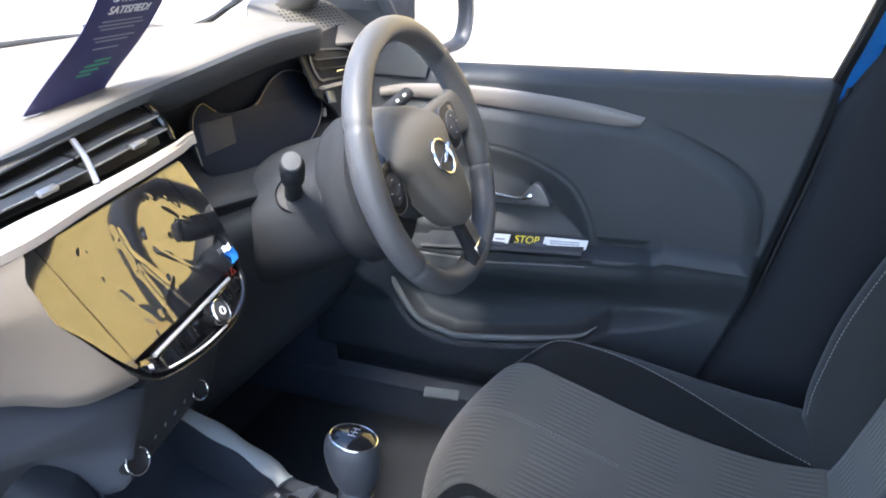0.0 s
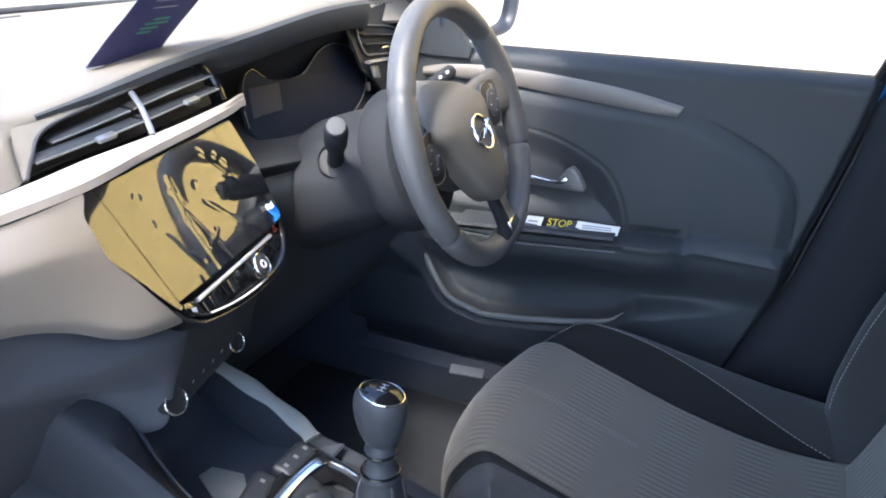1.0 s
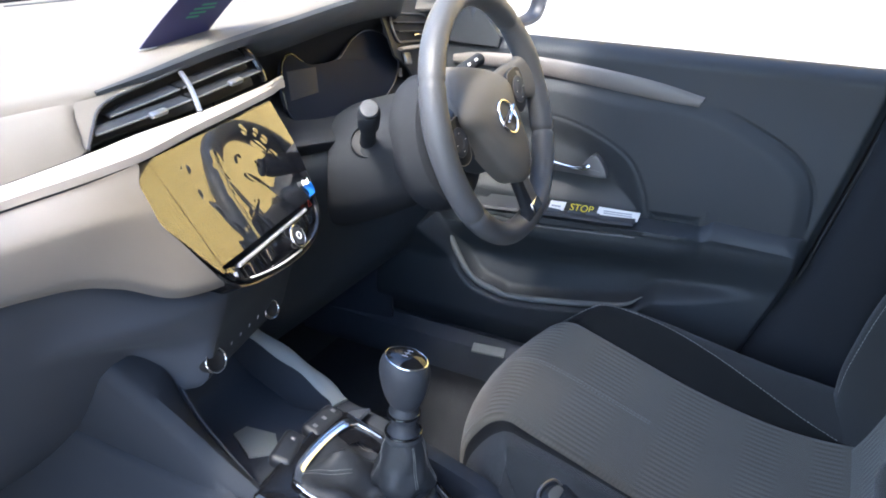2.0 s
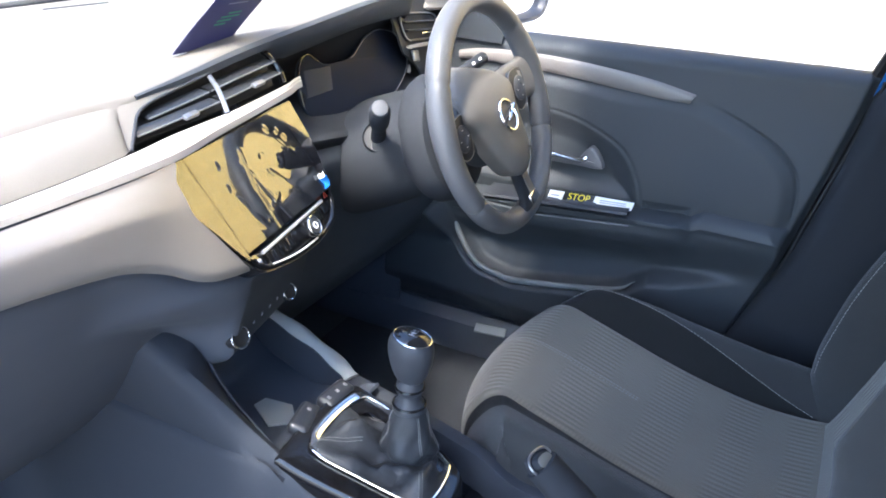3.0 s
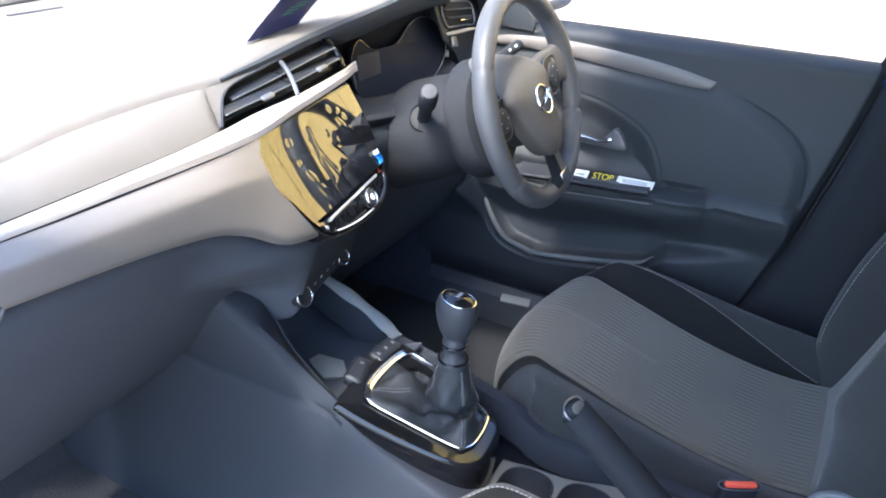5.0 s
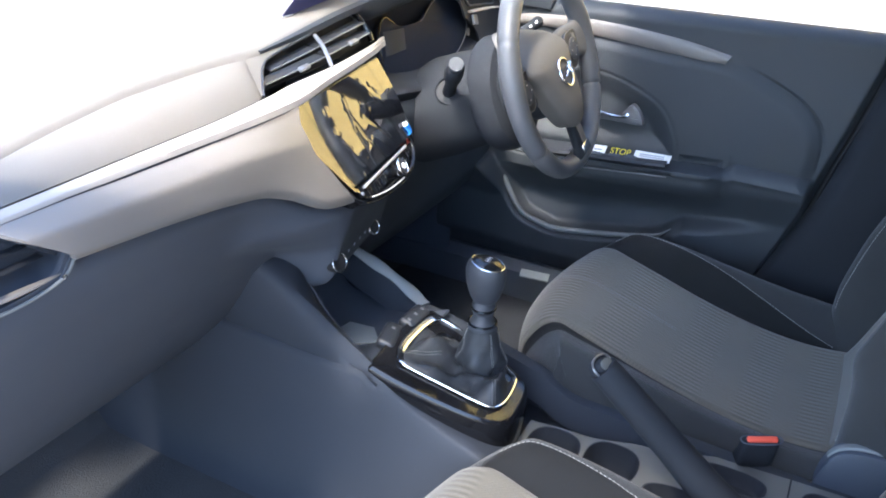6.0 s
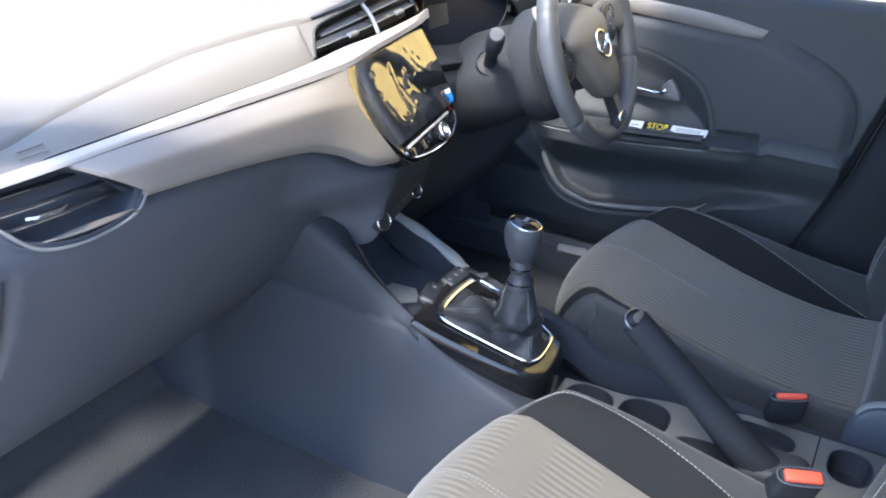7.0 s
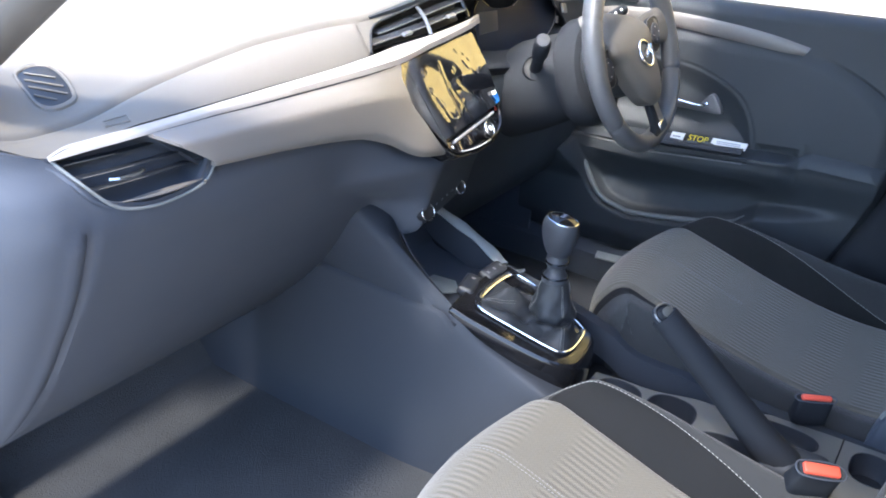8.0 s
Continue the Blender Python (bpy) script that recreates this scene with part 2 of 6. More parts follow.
LEATHER = paint("wheel_leather", (0.092, 0.092, 0.094), 0.45, bump=0.45, grain=420)
BOOT = paint("boot_leather", (0.024, 0.026, 0.029), 0.5, bump=0.5, grain=420, spec=0.3)
BLACKM = paint("black_grip", (0.028, 0.031, 0.037), 0.6, bump=0.35, grain=600)
HUB = paint("wheel_hub_plastic", (0.125, 0.116, 0.102), 0.6, bump=0.3, grain=800)
CARPET = paint("floor_carpet", (0.058, 0.060, 0.062), 0.95, var=0.35, bump=0.9, grain=420, depth=0.003, spec=0.1)
SHADE_MAT = paint("shade_mat_pile", (0.030, 0.032, 0.036), 0.95, var=0.3, bump=0.8, grain=420, depth=0.003, spec=0.1)
BOLSTER = cloth("dark_seat_cloth", (0.026, 0.0265, 0.0260), (0.049, 0.0485, 0.0465), sheen=0.2)
INSERT = cloth("ribbed_seat_cloth", (0.088, 0.078, 0.058), (0.184, 0.165, 0.127), rib=0.0112)
PANEL = cloth("inset_seat_cloth", (0.010, 0.0099, 0.0097), (0.020, 0.0197, 0.0193), sheen=0.03)
THREAD = paint("white_thread", (0.45, 0.44, 0.40), 0.8, bump=0)
RED = paint("red_plastic", (0.72, 0.10, 0.055), 0.4, bump=0.05)
BLUEP = paint("blue_body_paint", (0.02, 0.14, 0.45), 0.3, coat=1.0, bump=0, var=0.03)
RUBBER = paint("black_rubber", (0.012, 0.012, 0.013), 0.7)
HEAD = paint("headliner_cloth", (0.30, 0.30, 0.295), 0.9, bump=0.4)
GLASS = glass_mat("clear_glass")
MIRROR = paint("mirror_glass", (0.9, 0.9, 0.9), 0.03, metal=1.0, var=0.01, bump=0, rough_var=0.01)
CARD = paint("navy_card", (0.045, 0.045, 0.13), 0.4, bump=0.05, var=0.08)
WHITE = paint("white_print", (0.8, 0.8, 0.8), 0.6, bump=0)
GREYP = paint("grey_print", (0.30, 0.31, 0.36), 0.6, bump=0)
GREEN = paint("green_print", (0.07, 0.30, 0.17), 0.6, bump=0)
YELLOW = paint("yellow_print", (0.85, 0.68, 0.02), 0.55, bump=0)
BLACKP = paint("black_print", (0.01, 0.01, 0.01), 0.5, bump=0)
BLUET = paint("blue_tab", (0.02, 0.17, 0.56), 0.5, bump=0)
CONCRETE = paint("pale_concrete", (0.58, 0.54, 0.475), 0.85, var=0.2, grain=60, blotch=0.6, bump=0.3, depth=0.01)
OCHRE = paint("ochre_render", (0.80, 0.54, 0.16), 0.9, var=0.08, grain=6, blotch=0.5, bump=0.05, depth=0.004)
SATIN = paint("satin_grey_metal", (0.26, 0.26, 0.265), 0.38, metal=0.8, var=0.04, bump=0)
SATINB = paint("bright_satin_bar", (0.60, 0.60, 0.61), 0.42, metal=0.35, var=0.03, bump=0)
LENS = paint("smoked_lens", (0.014, 0.018, 0.028), 0.5, var=0.1, bump=0, spec=0.08)
SLATL = paint("slat_edge", (0.13, 0.13, 0.135), 0.4, bump=0)
TRAYG = paint("grey_tray_plastic", (0.120, 0.121, 0.110), 0.5, bump=0.25)
PALE = paint("pale_render", (0.78, 0.64, 0.46), 0.9, var=0.08, grain=40, blotch=0.5, bump=0.3, depth=0.01)
VANE = paint("vane_plastic", (0.014, 0.016, 0.020), 0.5, bump=0.1)
GRIP = paint("matt_black_grip", (0.022, 0.024, 0.028), 0.8, bump=0.3, grain=600, spec=0.2)
# pale colour that stands in for sunlight on the tray and sill
SUNLIT = paint("painted_sunlight", (0.30, 0.31, 0.29), 0.6)
EDGE = paint("pale_trim_and_lit_lip", (0.17, 0.178, 0.172), 0.5, bump=0.2)
BLADE = paint("warm_satin", (0.185, 0.170, 0.156), 0.45, metal=0.2, var=0.05, bump=0.08, grain=1500)

# ---- the ground and what stands outside ----
def ground():
    bm = grid([[(x, y, 0) for x in np.linspace(-150, 150, 41)] for y in np.linspace(-150, 150, 41)])
    bmesh.ops.recalc_face_normals(bm, faces=bm.faces)
    g = part("ground", bm, CONCRETE)
    tagged(g, "pale sunlit concrete yard round the car", "ground", kind="structure")


def yard_wall():
    t = thing("backdrop", "plain ochre rendered wall across the yard", "backdrop", kind="structure")
    part("wall", rbox(pose(18, 2, 9.0), 0.4, 70, 18.0, 0.02), OCHRE, t)
    part("coping", rbox(pose(18, 2, 18.06), 0.55, 70, 0.12, 0.02), CONCRETE, t)
    # unseen wall behind the car, its warm colour set to bounce light forward
    t = thing("backdrop", "unseen pale wall added behind the car to throw warm light", "backdrop", kind="structure")
    part("wall", rbox(pose(-2, -11, 3.0), 46, 0.4, 6.0, 0.02), PALE, t)
    part("coping", rbox(pose(-2, -11, 6.06), 46, 0.55, 0.12, 0.02), CONCRETE, t)


# ---- the car's shell ----
FLOOR_Z = 0.32


def car_body():
    t = thing("car_body", "blue hatchback body shell with open passenger side", "car", kind="structure")
    # carpet: flat floor, then the toe board rising to the bulkhead
    prof = [(-1.55, FLOOR_Z), (-0.6, FLOOR_Z), (0.2, FLOOR_Z), (0.60, FLOOR_Z), (0.68, FLOOR_Z + 0.03), (0.83, 0.55), (0.87, 0.75), (0.88, 1.02)]
    prof = spline(prof, 40)
    xs = np.linspace(-0.70, 0.70, 40)
    part("floor_carpet", grid([[(x, p[0], p[1] + 0.02 * max(0, 1 - abs(x) / 0.16)) for p in prof[:22]] for x in xs], thick=0.015), CARPET, t, "dark grey floor carpet")
    part("toe_board", grid([[(x, p[0], p[1] + 0.02 * max(0, 1 - abs(x) / 0.16)) for p in prof[21:]] for x in xs], thick=0.015), CARPET, t, "dark carpeted toe board")
    # dark mat added to stand in for the shade in the driver's footwell
    part("footwell_shade_mat", rbox(pose(0.40, 0.18, FLOOR_Z + 0.012), 0.48, 0.66, 0.012, 0.005), SHADE_MAT, t, "added dark mat for the driver's footwell shade")
    # small pale plate added in place of a sun patch by the sill
    part("sill_sun_patch", rbox(pose(0.670, 0.160, 0.392, 0, -30, 8), 0.022, 0.070, 0.006, 0.002), SUNLIT, t, "added pale plate for a sun patch by the sill")
    for s in (-1, 1):
        sill = [[(s * x, y, z) for x, z in ((0.66, 0.30), (0.675, 0.385), (0.70, 0.405), (0.76, 0.40), (0.80, 0.36), (0.80, 0.22), (0.70, 0.20), (0.66, 0.24))] for y in np.linspace(-0.8, 0.62, 12)]
        bm = grid(sill, close_v=True)
        bmesh.ops.recalc_face_normals(bm, faces=bm.faces)
        part("sill", bm, DARK, t)
    for s in (-1, 1):
        part("kick_panel", grid([[(s * (0.685 - 0.03 * k), y, z) for k, y in zip(np.linspace(0, 1, 10), np.linspace(0.40 if s > 0 else 0.62, 0.90, 10))] for z in np.linspace(FLOOR_Z - 0.02, 1.075, 14)], thick=0.006), DARK, t)
    # roof: headliner below, painted skin above
    rows = [[(x, y, 1.40 - 0.045 * (x / 0.55) ** 2 - 0.02 * sstep(-0.15, 0.05, y) - 0.04 * sstep(-0.9, -1.5, y)) for y in np.linspace(-1.5, 0.05, 18)] for x in np.linspace(-0.54, 0.54, 20)]
    part("headliner", grid(rows, thick=0.012), HEAD, t)
    rows = [[(p[0] * 1.06, p[1], p[2] + 0.03) for p in r] for r in rows]
    part("roof", grid(rows, thick=0.012), BLUEP, t, "blue painted roof skin")
    for s in (-1, 1):
        # A-pillar from the dash corner up to the roof
        if s < 0:
            path = spline([(-0.76, 0.50, 0.94), (-0.715, 0.345, 1.085), (-0.672, 0.20, 1.20), (-0.61, 0.07, 1.31), (-0.565, 0.0, 1.375)], 24)
        else:
            path = spline([(s * 0.735, 0.62, 0.92), (s * 0.70, 0.52, 1.06), (s * 0.655, 0.38, 1.165), (s * 0.585, 0.14, 1.32), (s * 0.555, 0.02, 1.385)], 24)
        part("pillar_trim", tube(path, [0.046 - 0.012 * i / 23 for i in range(24)], 14, flat=0.6), PAD, t, "grey A-pillar trim")
        part("roof_rail", tube([(s * 0.55, y, 1.36 - 0.03 * sstep(-0.9, -1.5, y)) for y in np.linspace(-1.5, 0.04, 12)], 0.03, 10), HEAD, t)
    # passenger's B-pillar and closed rear door
    part("b_pillar", tube(spline([(-0.74, -0.52, 0.30), (-0.75, -0.56, 0.70), (-0.735, -0.60, 1.02), (-0.66, -0.64, 1.22), (-0.57, -0.67, 1.37)], 20), 0.055, 12, flat=0.9), DOORM, t)
    # rear end closes the cabin
    part("tailgate", rbox(pose(0, -1.62, 0.66), 1.4, 0.06, 0.94, 0.03), DARK, t)
    # unseen sheet added to keep sky light out of the footwells
    part("cowl", grid([[(x, y, z) for x in np.linspace(-0.73, 0.73, 12)] for y, z in ((ws_y(0) - 0.22, 1.045), (0.70, 1.06), (0.80, 1.065), (0.95, 1.03))], thick=0.006), RUBBER, t)
    part("bulkhead", rbox(pose(0, 0.93, 0.72), 1.45, 0.05, 0.62, 0.02), DARK, t)
    for s in (1, -1):
        part("quarter_panel", rbox(pose(s * 0.76, -1.12, 0.68), 0.06, 0.9, 0.88, 0.03), DARK, t)
        part("c_pillar", tube([(s * 0.74, -1.50, 1.02), (s * 0.66, -1.50, 1.20), (s * 0.56, -1.46, 1.34)], 0.06, 10), DARK, t)
    part("rear_bench", rbox(pose(0, -1.15, 0.52), 1.25, 0.55, 0.36, 0.08, 4), BOLSTER, t)
    part("rear_bench_back", rbox(pose(0, -1.45, 0.86, -12), 1.25, 0.16, 0.62, 0.07, 4), BOLSTER, t)

    # driver's B-pillar: trim, painted flange, rubber seal
    zs = np.linspace(0.36, 1.30, 26)
    edge = [(0.36, -0.273), (0.50, -0.325), (0.71, -0.410), (0.86, -0.447), (1.03, -0.480), (1.10, -0.50), (1.30, -0.55)]
    rows = []
    for z in zs:
        y0 = ip(z, edge) - 0.022 * float(sstep(1.01, 1.06, z))
        x0 = 0.70 - 0.06 * sstep(1.0, 1.3, z)
        rows.append([(x0 + 0.045, y0 + 0.010, z), (x0 + 0.022, y0 + 0.006, z), (x0 + 0.008, y0 - 0.006, z), (x0, y0 - 0.022, z), (x0 - 0.004, y0 - 0.08, z), (x0 - 0.006, y0 - 0.2, z), (x0 - 0.004, y0 - 0.34, z), (x0 + 0.02, y0 - 0.40, z)])
    part("b_pillar_trim", grid(rows, thick=0.004), GRIP, t, "dark grey B-pillar trim")
    part("door_seal", tube([(0.752 - 0.06 * sstep(1.0, 1.3, z), ip(z, edge) + 0.006 - 0.022 * float(sstep(1.01, 1.06, z)), z) for z in zs], 0.009, 8), RUBBER, t)
    rows = []
    for z in np.linspace(1.0, 1.30, 10):
        y0 = ip(z, edge)
        x0 = 0.765 - 0.06 * sstep(1.0, 1.3, z)
        rows.append([(x0, y0 + 0.016, z), (x0 + 0.004, y0 - 0.01, z), (x0 + 0.006, y0 - 0.08, z), (x0 + 0.008, y0 - 0.15, z)])
    part("b_pillar_paint", grid(rows, thick=0.004), BLUEP, t, "blue painted pillar")
    rows = [[(0.788, ip(z, edge) + d, z) for d in (0.12, 0.06, 0.0, -0.08)] for z in np.linspace(0.30, 1.035, 16)]
    part("door_aperture", grid(rows, thick=0.004), RUBBER, t)


def ws_y(x):
    return ip(abs(x), [(0, 0.765), (0.2, 0.75), (0.35, 0.71), (0.5, 0.62), (0.6, 0.55), (0.74, 0.46)])


def windscreen():
    rows = []
    for f in np.linspace(0, 1, 14):
        row = []
        for x in np.linspace(-1, 1, 25):
            xb, xt = 0.72 * x, 0.55 * x
            row.append(((1 - f) * xb + f * xt, (1 - f) * (ws_y(xb) + 0.02) + f * (0.07 - 0.06 * x * x), (1 - f) * 1.086 + f * 1.385))
        rows.append(row)
    w = part("windscreen", grid(rows, thick=0.004), GLASS)
    w.visible_shadow = False
    tagged(w, "clear raked windscreen over the dashboard", "windscreen", kind="structure")
    band = part("windscreen_edge", tube([(x, ws_y(x) + 0.012, 1.093) for x in np.linspace(-0.72, 0.53, 52)] + spline([(0.550, 0.578, 1.091), (0.556, 0.552, 1.099), (0.561, 0.530, 1.108), (0.570, 0.502, 1.127), (0.575, 0.482, 1.141), (0.574, 0.38, 1.20), (0.560, 0.14, 1.33)], 20), 0.006, 8), RUBBER)
    tagged(band, "black rubber edge at the foot of the windscreen", "seal", kind="structure")


# ---- dashboard ----
LIPY = [(-0.82, 0.30), (-0.74, 0.25), (-0.65, 0.262), (-0.55, 0.268), (-0.45, 0.272), (-0.35, 0.276), (-0.2, 0.28), (-0.1, 0.283), (0.05, 0.288), (0.2, 0.29), (0.4, 0.285), (0.49, 0.287), (0.53, 0.305), (0.60, 0.36), (0.74, 0.37)]
LIPZ = [(-0.82, 1.085), (-0.74, 1.050), (-0.70, 1.040), (-0.65, 1.037), (-0.55, 1.054), (-0.45, 1.068), (-0.35, 1.076), (-0.25, 1.077), (-0.15, 1.074), (-0.1, 1.078), (0.05, 1.095), (0.2, 1.106), (0.4, 1.120), (0.49, 1.118), (0.53, 1.104), (0.60, 1.072), (0.74, 1.06)]
STRIP_T = [(-0.82, 0.262), (-0.75, 0.228), (-0.70, 0.205), (-0.6, 0.203), (-0.4, 0.206), (-0.31, 0.208), (-0.203, 0.218), (-0.134, 0.229), (-0.044, 0.236), (0.083, 0.257), (0.12, 0.265), (0.16, 0.276)]
STRIP_B = [(-0.82, 0.27), (-0.75, 0.214), (-0.70, 0.202), (-0.6, 0.189), (-0.418, 0.192), (-0.25, 0.190), (-0.185, 0.192), (-0.068, 0.217), (0.04, 0.240), (0.117, 0.259), (0.16, 0.272)]
STRIP_Z = [(-0.82, 1.0285), (-0.704, 1.0288), (-0.66, 1.0314), (-0.60, 1.0333), (-0.53, 1.0328), (-0.45, 1.0300), (-0.19, 1.0270), (-0.12, 1.0272), (0.04, 1.0262), (0.16, 1.0250)]
DECOR_LOW = [(-0.60, 0.998), (-0.545, 0.992), (-0.427, 0.979), (-0.301, 0.958), (-0.24, 0.936), (-0.2, 0.912), (-0.179, 0.904), (-0.105, 0.891)]
LOW_Y = [(0.50, 0.52), (0.55, 0.46), (0.601, 0.406), (0.691, 0.328), (0.795, 0.255), (0.904, 0.192), (0.965, 0.172), (1.0, 0.178), (1.03, 0.205)]


FACE_Y = [(0.712, 0.314), (0.717, 0.275), (0.725, 0.242), (0.736, 0.222), (0.750, 0.211), (0.770, 0.205), (0.805, 0.194), (0.842, 0.180), (0.874, 0.173), (0.905, 0.186)]


def low_face(x, z):
    """Depth of the lower dash: the glovebox face swelling into the stack below the screen."""
    y = ip(z, LOW_Y) + 0.004
    if z <= 0.712:
        return y
    k = float(sstep(-0.106, ip(z, [(0.74, -0.138), (0.79, -0.158), (0.84, -0.25), (0.88, -0.315)]), x))
    return y * k + (ip(z, FACE_Y) + 0.20 * (x + 0.03)) * (1 - k)


def scr(x, z, w=0.0):
    """A place on the tilted face of the centre screen, w proud of it."""
    n = Vector((0.18, -1.0, 0.58)).normalized()
    return Vector((x, 0.162 + 0.18 * (x + 0.02) + 0.58 * (z - 0.905), z)) + n * w


def top_pad_rows():
    rows = []
    for x in np.linspace(-0.80, 0.735, 156):
        ly, lz, wy = ip(x, LIPY), ip(x, LIPZ), ws_y(x)
        row = []
        for f in np.linspace(0, 1, 22):
            f2 = f ** 0.8
            y = wy + (ly + 0.02 - wy) * f2
            z = 1.088 + (lz + 0.004 - 1.088) * f2 + 0.014 * math.sin(math.pi * f2) ** 1.2 * (1 - 0.5 * sstep(0.3, 0.7, abs(x)))
            row.append((x, y, z))
        row += [(x, ly + 0.010, lz + 0.0035), (x, ly + 0.003, lz + 0.0005), (x, ly, lz - 0.004)]
        w = float(sstep(-0.215, -0.135, x))
        gap = np.array((ip(x, STRIP_T) + 0.0015, ip(x, [(-0.82, 1.074), (-0.74, 1.046), (-0.714, 1.0335), (-0.70, 1.0305), (-0.68, 1.0325), (-0.66, 1.0352), (-0.63, 1.0390), (-0.60, 1.0412), (0.2, 1.0412)])))
        lip = np.array((ly, lz))
        # soft front roll from the lip down to the strip
        puff = 0.0085 * min(1.0, max(0.0, (lz - gap[1]) / 0.030))
        a1 = [lip + (gap - lip) * f + np.array((-0.40, 0.92)) * puff * math.sin(math.pi * f ** 1.25) for f in (0.12, 0.25, 0.4, 0.55, 0.7, 0.83, 0.93)] + [gap, gap + (0.006, -0.006), gap + (0.02, -0.012)]
        th = 0.012 + 0.012 * float(sstep(0.15, 0.4, x))
        a2 = [lip + (0.0, -th * 0.6), lip + (0.004, -th), lip + (0.02, -th - 0.004), lip + (0.06, -th - 0.008), lip + (0.12, -th - 0.012)]
        a2 = [np.array((np.interp(f, np.linspace(0, 1, 5), [e[0] for e in a2]), np.interp(f, np.linspace(0, 1, 5), [e[1] for e in a2]))) for f in np.linspace(0, 1, 10)]
        for p, q in zip(a1, a2):
            r = p * (1 - w) + q * w
            row.append((x, r[0], r[1]))
        rows.append(row)
    return rows


def vane_row(parent, x0, x1, frac, back, name="vane", lean=0.3):
    """One slat of the centre vent, at that fraction of the opening's height."""
    rows = []
    for x in np.linspace(x0, x1, 14):
        b = np.array((ip(x, STRIP_T), 1.043))
        t = np.array((ip(x, LIPY), ip(x, LIPZ) - 0.017))
        c = b + (t - b) * frac + (back, 0)
        rows.append([(x, c[0] - 0.005, c[1] - 0.0022), (x, c[0] - 0.0058, c[1] - 0.001), (x, c[0] - 0.002, c[1] + 0.0006), (x, c[0] + 0.012, c[1] + 0.0015), (x, c[0] + 0.012, c[1] + 0.0005), (x, c[0] - 0.001, c[1] - 0.0016)])
    edge = [Vector(r[1]) + Vector((0, 0.0002, 0.0004)) for r in rows]
    bm = grid(rows, close_v=True)
    bmesh.ops.recalc_face_normals(bm, faces=bm.faces)
    # near-black vane carries the vent's shade, its pale edge the light
    ob = part(name, bm, VANE, parent)
    part("lit_vane_edge", tube(edge, 0.0010, 6), SLATL, ob)
    return ob


def dashboard():
    t = thing("dashboard", "dark grey dashboard with satin silver trim", "dashboard", at=(0, 0.3, 0.9))

    def p(name, bm, m, parent=t, label=""):
        return part(name, bm, m, parent, label)
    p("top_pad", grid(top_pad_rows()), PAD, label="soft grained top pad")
    rows = []
    for x in np.linspace(-0.135, 0.525, 60):
        ly, lz = ip(x, LIPY), ip(x, LIPZ)
        k = float(sstep(-0.14, 0.02, x))
        k2 = k * (0.35 + 0.65 * float(sstep(0.09, 0.16, x)))
        rows.append([(x, ly + 0.003, lz - 0.001), (x, ly + 0.001 - 0.0028 * k, lz - 0.002 - 0.0025 * k), (x, ly + 0.001 - 0.0025 * k, lz - 0.003 - 0.009 * k), (x, ly + 0.004, lz - 0.004 - 0.026 * k2), (x, ly + 0.012, lz - 0.005 - 0.034 * k2), (x, ly + 0.03, lz - 0.006 - 0.036 * k2)])
    p("hood_fascia", grid(rows, thick=0.002), DOORM, label="dark front of the hood")

    # bright strip below the pad: a broad bright top, a low front edge, a fine dark joint under it
    rows, joint = [], []
    for x in np.linspace(-0.704, 0.16, 120):
        yt, yb, zb = ip(x, STRIP_T), ip(x, STRIP_B), ip(x, STRIP_Z)
        k = float(sstep(-0.712, -0.682, x)) ** 0.7
        zt = zb + 0.0015 + (ip(x, [(-0.6, 1.0400), (-0.45, 1.0405), (-0.2, 1.0410), (0.16, 1.0400)]) - zb - 0.0015) * k
        zm = zb + (zt - zb) * 0.62
        rows.append([(x, yt + 0.012, zb - 0.002), (x, yt + 0.002, zt - 0.001), (x, yt, zt), (x, yt + (yb - yt) * 0.45, zt - (zt - zm) * 0.38), (x, yb + 0.0026, zm + 0.0006), (x, yb + 0.0012, zm - 0.0006), (x, yb, zb + 0.0006), (x, yb + 0.0006, zb), (x, yb + 0.010, zb - 0.0005)])
        if x > -0.606 and x < -0.19:
            joint.append([(x, yb + 0.004, zb + 0.001), (x, yb + 0.0045, zb - 0.004)])
    bm = grid(rows, close_v=True)
    bm.verts.ensure_lookup_table()
    bm.faces.new([bm.verts[j] for j in range(9)])
    bm.faces.new([bm.verts[119 * 9 + j] for j in range(9)])
    bmesh.ops.recalc_face_normals(bm, faces=bm.faces)
    strip = p("trim_strip", bm, STRIPM, label="bright satin strip along the dash")
    p("joint", grid(joint, thick=0.001), DARK, parent=strip)

    # satin decor panel
    xr_t = [(0.88, -0.10), (0.894, -0.122), (0.905, -0.134), (0.946, -0.163), (0.983, -0.186), (1.007, -0.187), (1.024, -0.174)]
    rows = []
    for f in np.linspace(0, 1, 40):
        row = []
        for g in np.linspace(0, 1, 90):
            xl = -0.606 + 0.062 * f
            x = xl
            z = 1.0
            for _ in range(6):
                z = ip(x, STRIP_Z) - 0.0013
                z += (ip(x, DECOR_LOW) - z) * f
                x = xl + (ip(z, xr_t) - 0.0015 - xl) * g
            y = ip(f, [(0, 0.190), (0.15, 0.1765), (0.30, 0.1645), (0.335, 0.1630), (0.6, 0.1600), (0.9, 0.158), (0.97, 0.161), (1.0, 0.170)])
            y += 0.010 * float(sstep(-0.545, -0.606, x)) * f
            if x > -0.30:
                y = y + (scr(x, z, 0.004).y - y) * float(sstep(-0.30, -0.165, x)) * 0.6
            row.append((x, y, z))
        rows.append(row)
    p("decor_panel", grid(rows, thick=-0.004), SILVER, label="satin silver-grey decor panel", )

